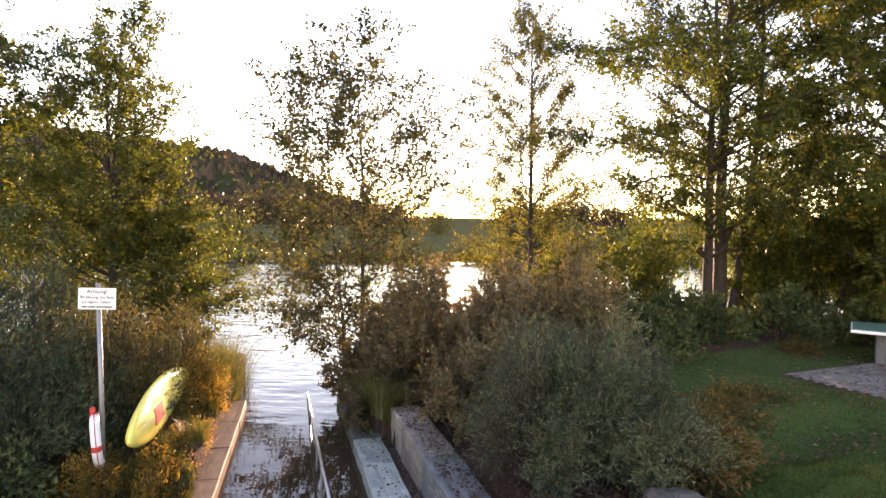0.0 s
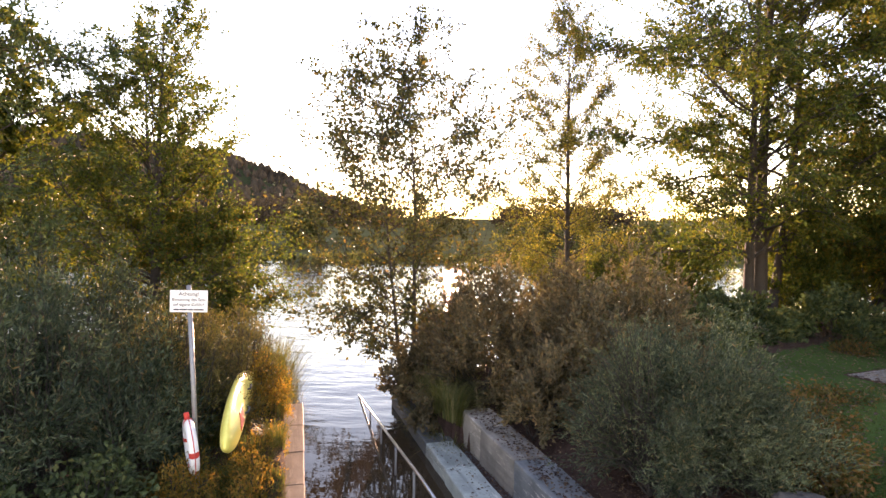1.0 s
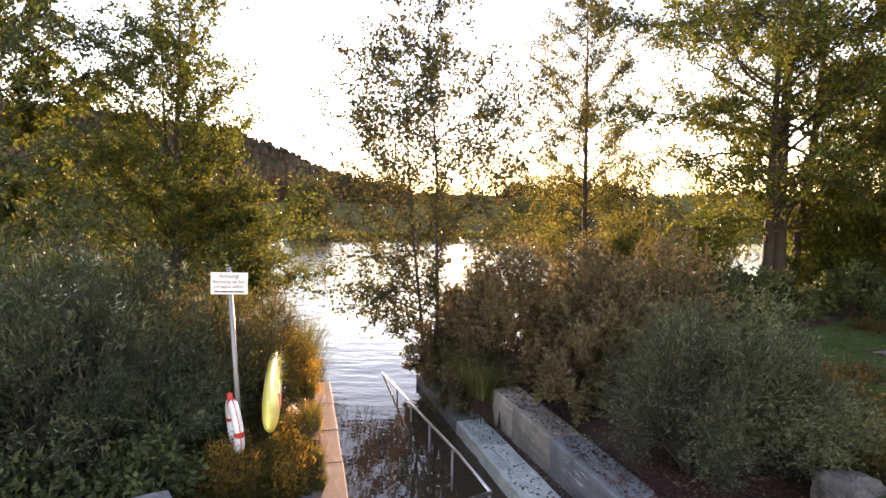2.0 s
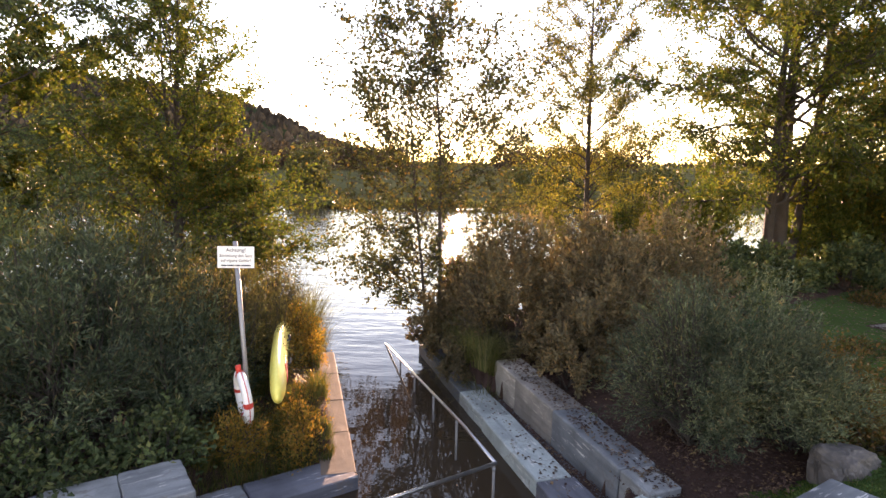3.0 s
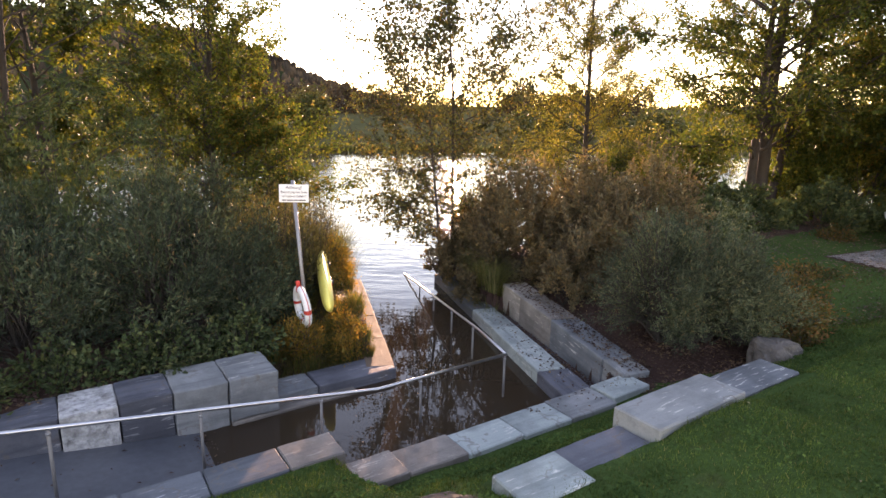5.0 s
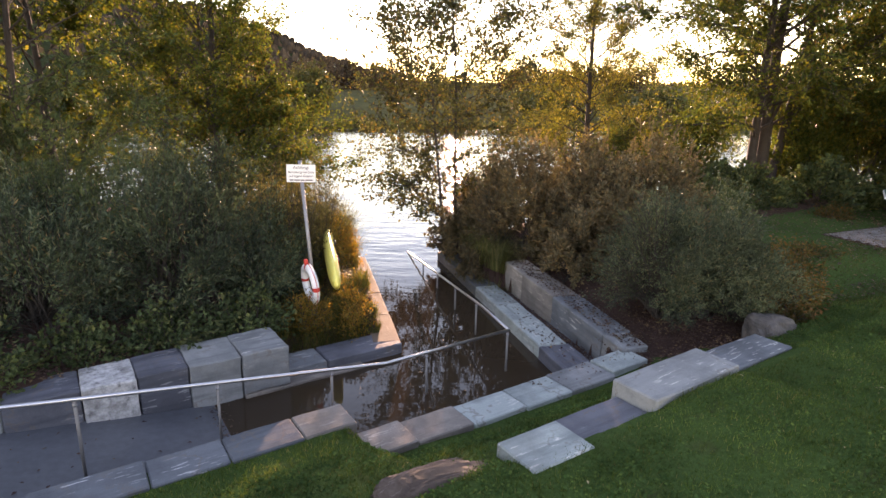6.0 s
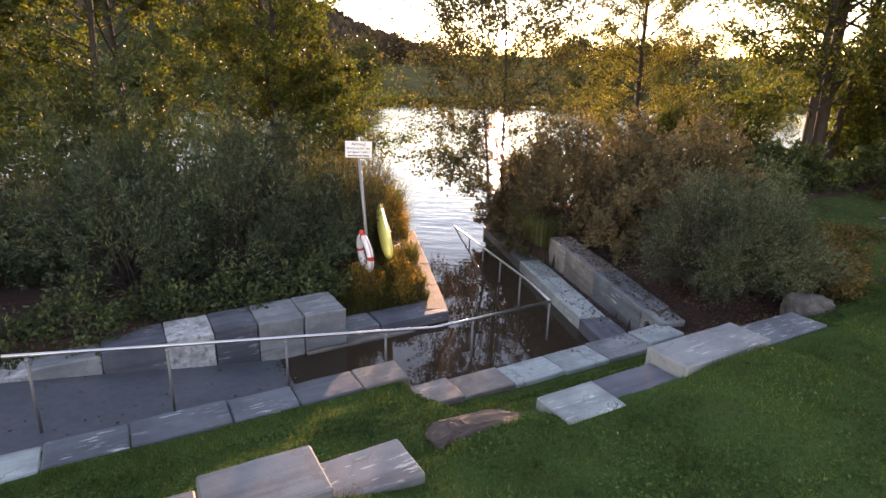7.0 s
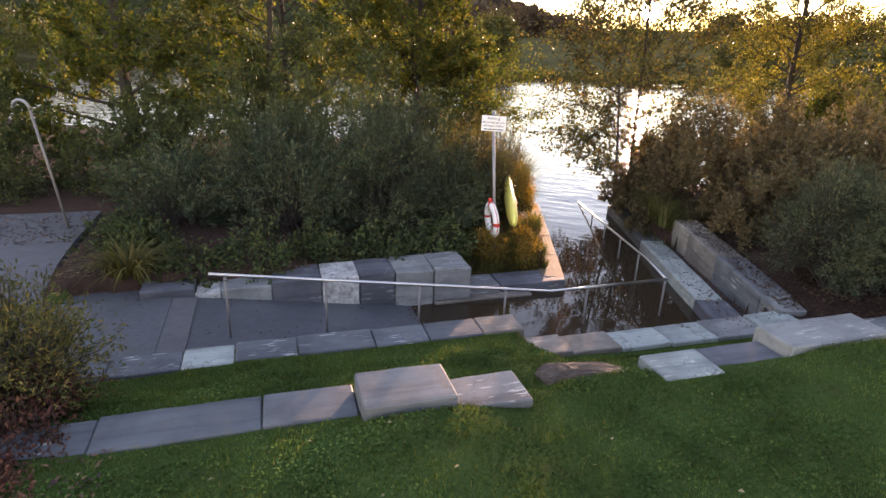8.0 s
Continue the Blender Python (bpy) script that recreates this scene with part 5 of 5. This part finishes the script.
def litter(label, n, place, size, mat, seed, up=0.0):
    """Fallen leaves lying flat. place(rng, n) gives x, y, z."""
    rng = np.random.default_rng(seed)
    P = place(rng, n)
    a = rng.uniform(0, math.tau, len(P))
    D = np.stack([np.cos(a), np.sin(a), rng.normal(size=len(P)) * 0.15], -1)
    S = np.stack([-np.sin(a), np.cos(a), rng.normal(size=len(P)) * 0.25], -1)
    L = (size * rng.uniform(0.5, 1.2, len(P)))[:, None]
    P = P + np.array([0, 0, 0.006])
    V = np.stack([P - D * L * 0.5, P + S * L * 0.28 + np.array([0, 0, 0.008]), P + D * L * 0.5, P - S * L * 0.28 + np.array([0, 0, 0.008])], 1).reshape(-1, 3)
    F = np.arange(len(P) * 4).reshape(-1, 4)
    return tagged(new("fallen_leaves", mesh_from("fallen_leaves", V, F, mat)), label, "leaves", kind="stuff")


def along(p0, p1, s0, s1, w0, w1, z, rise=0.0):
    d = np.array([p1[0] - p0[0], p1[1] - p0[1]])
    d = d / np.linalg.norm(d)

    def place(rng, n):
        s, w = rng.uniform(s0, s1, n), w0 + (w1 - w0) * rng.beta(1.15, 1.1, n)
        return np.stack([p0[0] + d[0] * s + d[1] * w, p0[1] + d[1] * s - d[0] * w, z + rise * s], -1)
    return place


def on_ground(u0, u1, v0, v1):
    def place(rng, n):
        u, v = rng.uniform(u0, u1, n), rng.uniform(v0, v1, n)
        x, y = -3.92 + 0.8 * u - 0.6 * v, 3.90 + 0.6 * u + 0.8 * v
        return np.stack([x, y, height(x, y) + 0.015], -1)
    return place


litter("dark fallen leaves lying thick on the wall top", 700, along(*WALL, 0.16, 4.35, 0.06, 0.52, 0.604, 0.035), 0.06, DRY, 51)
litter("dark fallen leaves scattered on the stone ledge", 130, along(*LEDGE, 0.0, 5.0, 0.05, 0.45, 0.224), 0.06, DRY, 52)
litter("fallen leaves heaped in the gap below the wall", 260, along(*LEDGE, 0.2, 4.0, 0.5, 0.75, 0.165), 0.05, DRY, 53)
litter("brown leaf litter on the soil under the shrubs", 3500, on_ground(4.0, 9.0, -1.4, 3.5), 0.06, DRY, 54)
litter("red-brown leaf litter thick on the bare soil by the boulder", 3000, on_ground(4.1, 7.0, -1.3, 0.4), 0.05, DRY, 62)
litter("dark red leaves lying under the ground cover", 900, on_ground(-6.6, -4.4, -4.2, -2.4), 0.05, DRY, 65)
litter("pale fallen leaves scattered over the lawn", 150, on_ground(-6, 12, -7, -2.6), 0.045, PALE_LEAF, 55)
litter("fallen leaves scattered over the lawn and paving", 6000, lambda rng, n: np.stack([(x := rng.uniform(2.6, 12, n)), (y := rng.uniform(7.8, 15, n)), np.maximum(height(x, y), 0) + 0.035], -1), 0.07, DRY, 56)
litter("fallen leaves scattered over the damp landing and path", 160, lambda rng, n: np.stack([*(lambda u, v: (-3.92 + 0.8 * u - 0.6 * v, 3.9 + 0.6 * u + 0.8 * v))(rng.uniform(-8.5, -4.9, n), rng.uniform(-0.3, 2.45, n)), np.full(n, 0.49)], -1), 0.06, DRY, 57)
litter("leaf debris lying on the ramp at the water's edge", 160, lambda rng, n: np.stack([*(lambda u, v: (-3.92 + 0.8 * u - 0.6 * v, 3.9 + 0.6 * u + 0.8 * v))((q := rng.normal(-0.95, 0.07, n)), rng.uniform(0.2, 1.95, n)), np.maximum(-0.1385 * (q + 0.95), 0.0) + 0.004], -1), 0.04, DRY, 58)
litter("a few dark leaves lying on the wet ramp", 60, lambda rng, n: np.stack([*(lambda u, v: (-3.92 + 0.8 * u - 0.6 * v, 3.9 + 0.6 * u + 0.8 * v))((q := rng.uniform(-4.1, -1.1, n)), rng.uniform(0.1, 2.0, n)), -0.1385 * (q + 0.95) + 0.006], -1), 0.055, DRY, 59)
litter("dark fallen leaves covering the gravelly path", 900, lambda rng, n: np.stack([*(lambda u, v: (-3.92 + 0.8 * u - 0.6 * v, 3.9 + 0.6 * u + 0.8 * v))(rng.uniform(-10, -6.5, n), rng.uniform(4.2, 6.1, n)), np.full(n, 0.748)], -1), 0.07, DRY, 60)
litter("brown leaf litter under the bushes behind the wall", 3500, lambda rng, n: (lambda x, y: np.stack([x, y, np.maximum(height(x, y), 0.1) + 0.02], -1))(*(lambda u, v: (-3.92 + 0.8 * u - 0.6 * v, 3.9 + 0.6 * u + 0.8 * v))(rng.uniform(-6.45, 0.2, n), 2.55 + rng.uniform(0, 1, n) ** 1.3 * 1.6)), 0.06, DRY, 61)


def pebbles(label, n, place, size, mat, seed):
    """Gravel: small uneven stones, joined."""
    rng = np.random.default_rng(seed)
    P = place(rng, n)
    corners = np.array([(1, 0, 0), (0, 1, 0), (-1, 0, 0), (0, -1, 0), (0, 0, 0.8), (0, 0, -0.5)])
    V = P[:, None] + corners[None] * rng.uniform(0.5, 1.3, (n, 6, 1)) * (size * rng.uniform(0.4, 1.1, n))[:, None, None]
    f = np.array([(0, 1, 4), (1, 2, 4), (2, 3, 4), (3, 0, 4), (1, 0, 5), (2, 1, 5), (3, 2, 5), (0, 3, 5)])
    F = (np.arange(n)[:, None, None] * 6 + f[None]).reshape(-1, 3)
    return tagged(new("gravel", mesh_from("gravel", V.reshape(-1, 3), F, mat)), label, "gravel", kind="stuff")


pebbles("grey gravel filling the gap between ledge and wall", 900, along(*LEDGE, 0.0, 4.3, 0.5, 0.84, 0.15), 0.016, PAVING, 63)
litter("dark leaves dropped on the kerb slabs by the water", 55, lambda rng, n: np.stack([*(lambda u, v: (-3.92 + 0.8 * u - 0.6 * v, 3.9 + 0.6 * u + 0.8 * v))((q := rng.uniform(2.4, 4.3, n)), rng.uniform(-0.8, -0.4, n)), np.where(q > 3.6, 0.54, np.where(q > 2.02, 0.508, 0.528))], -1), 0.045, DRY, 64)
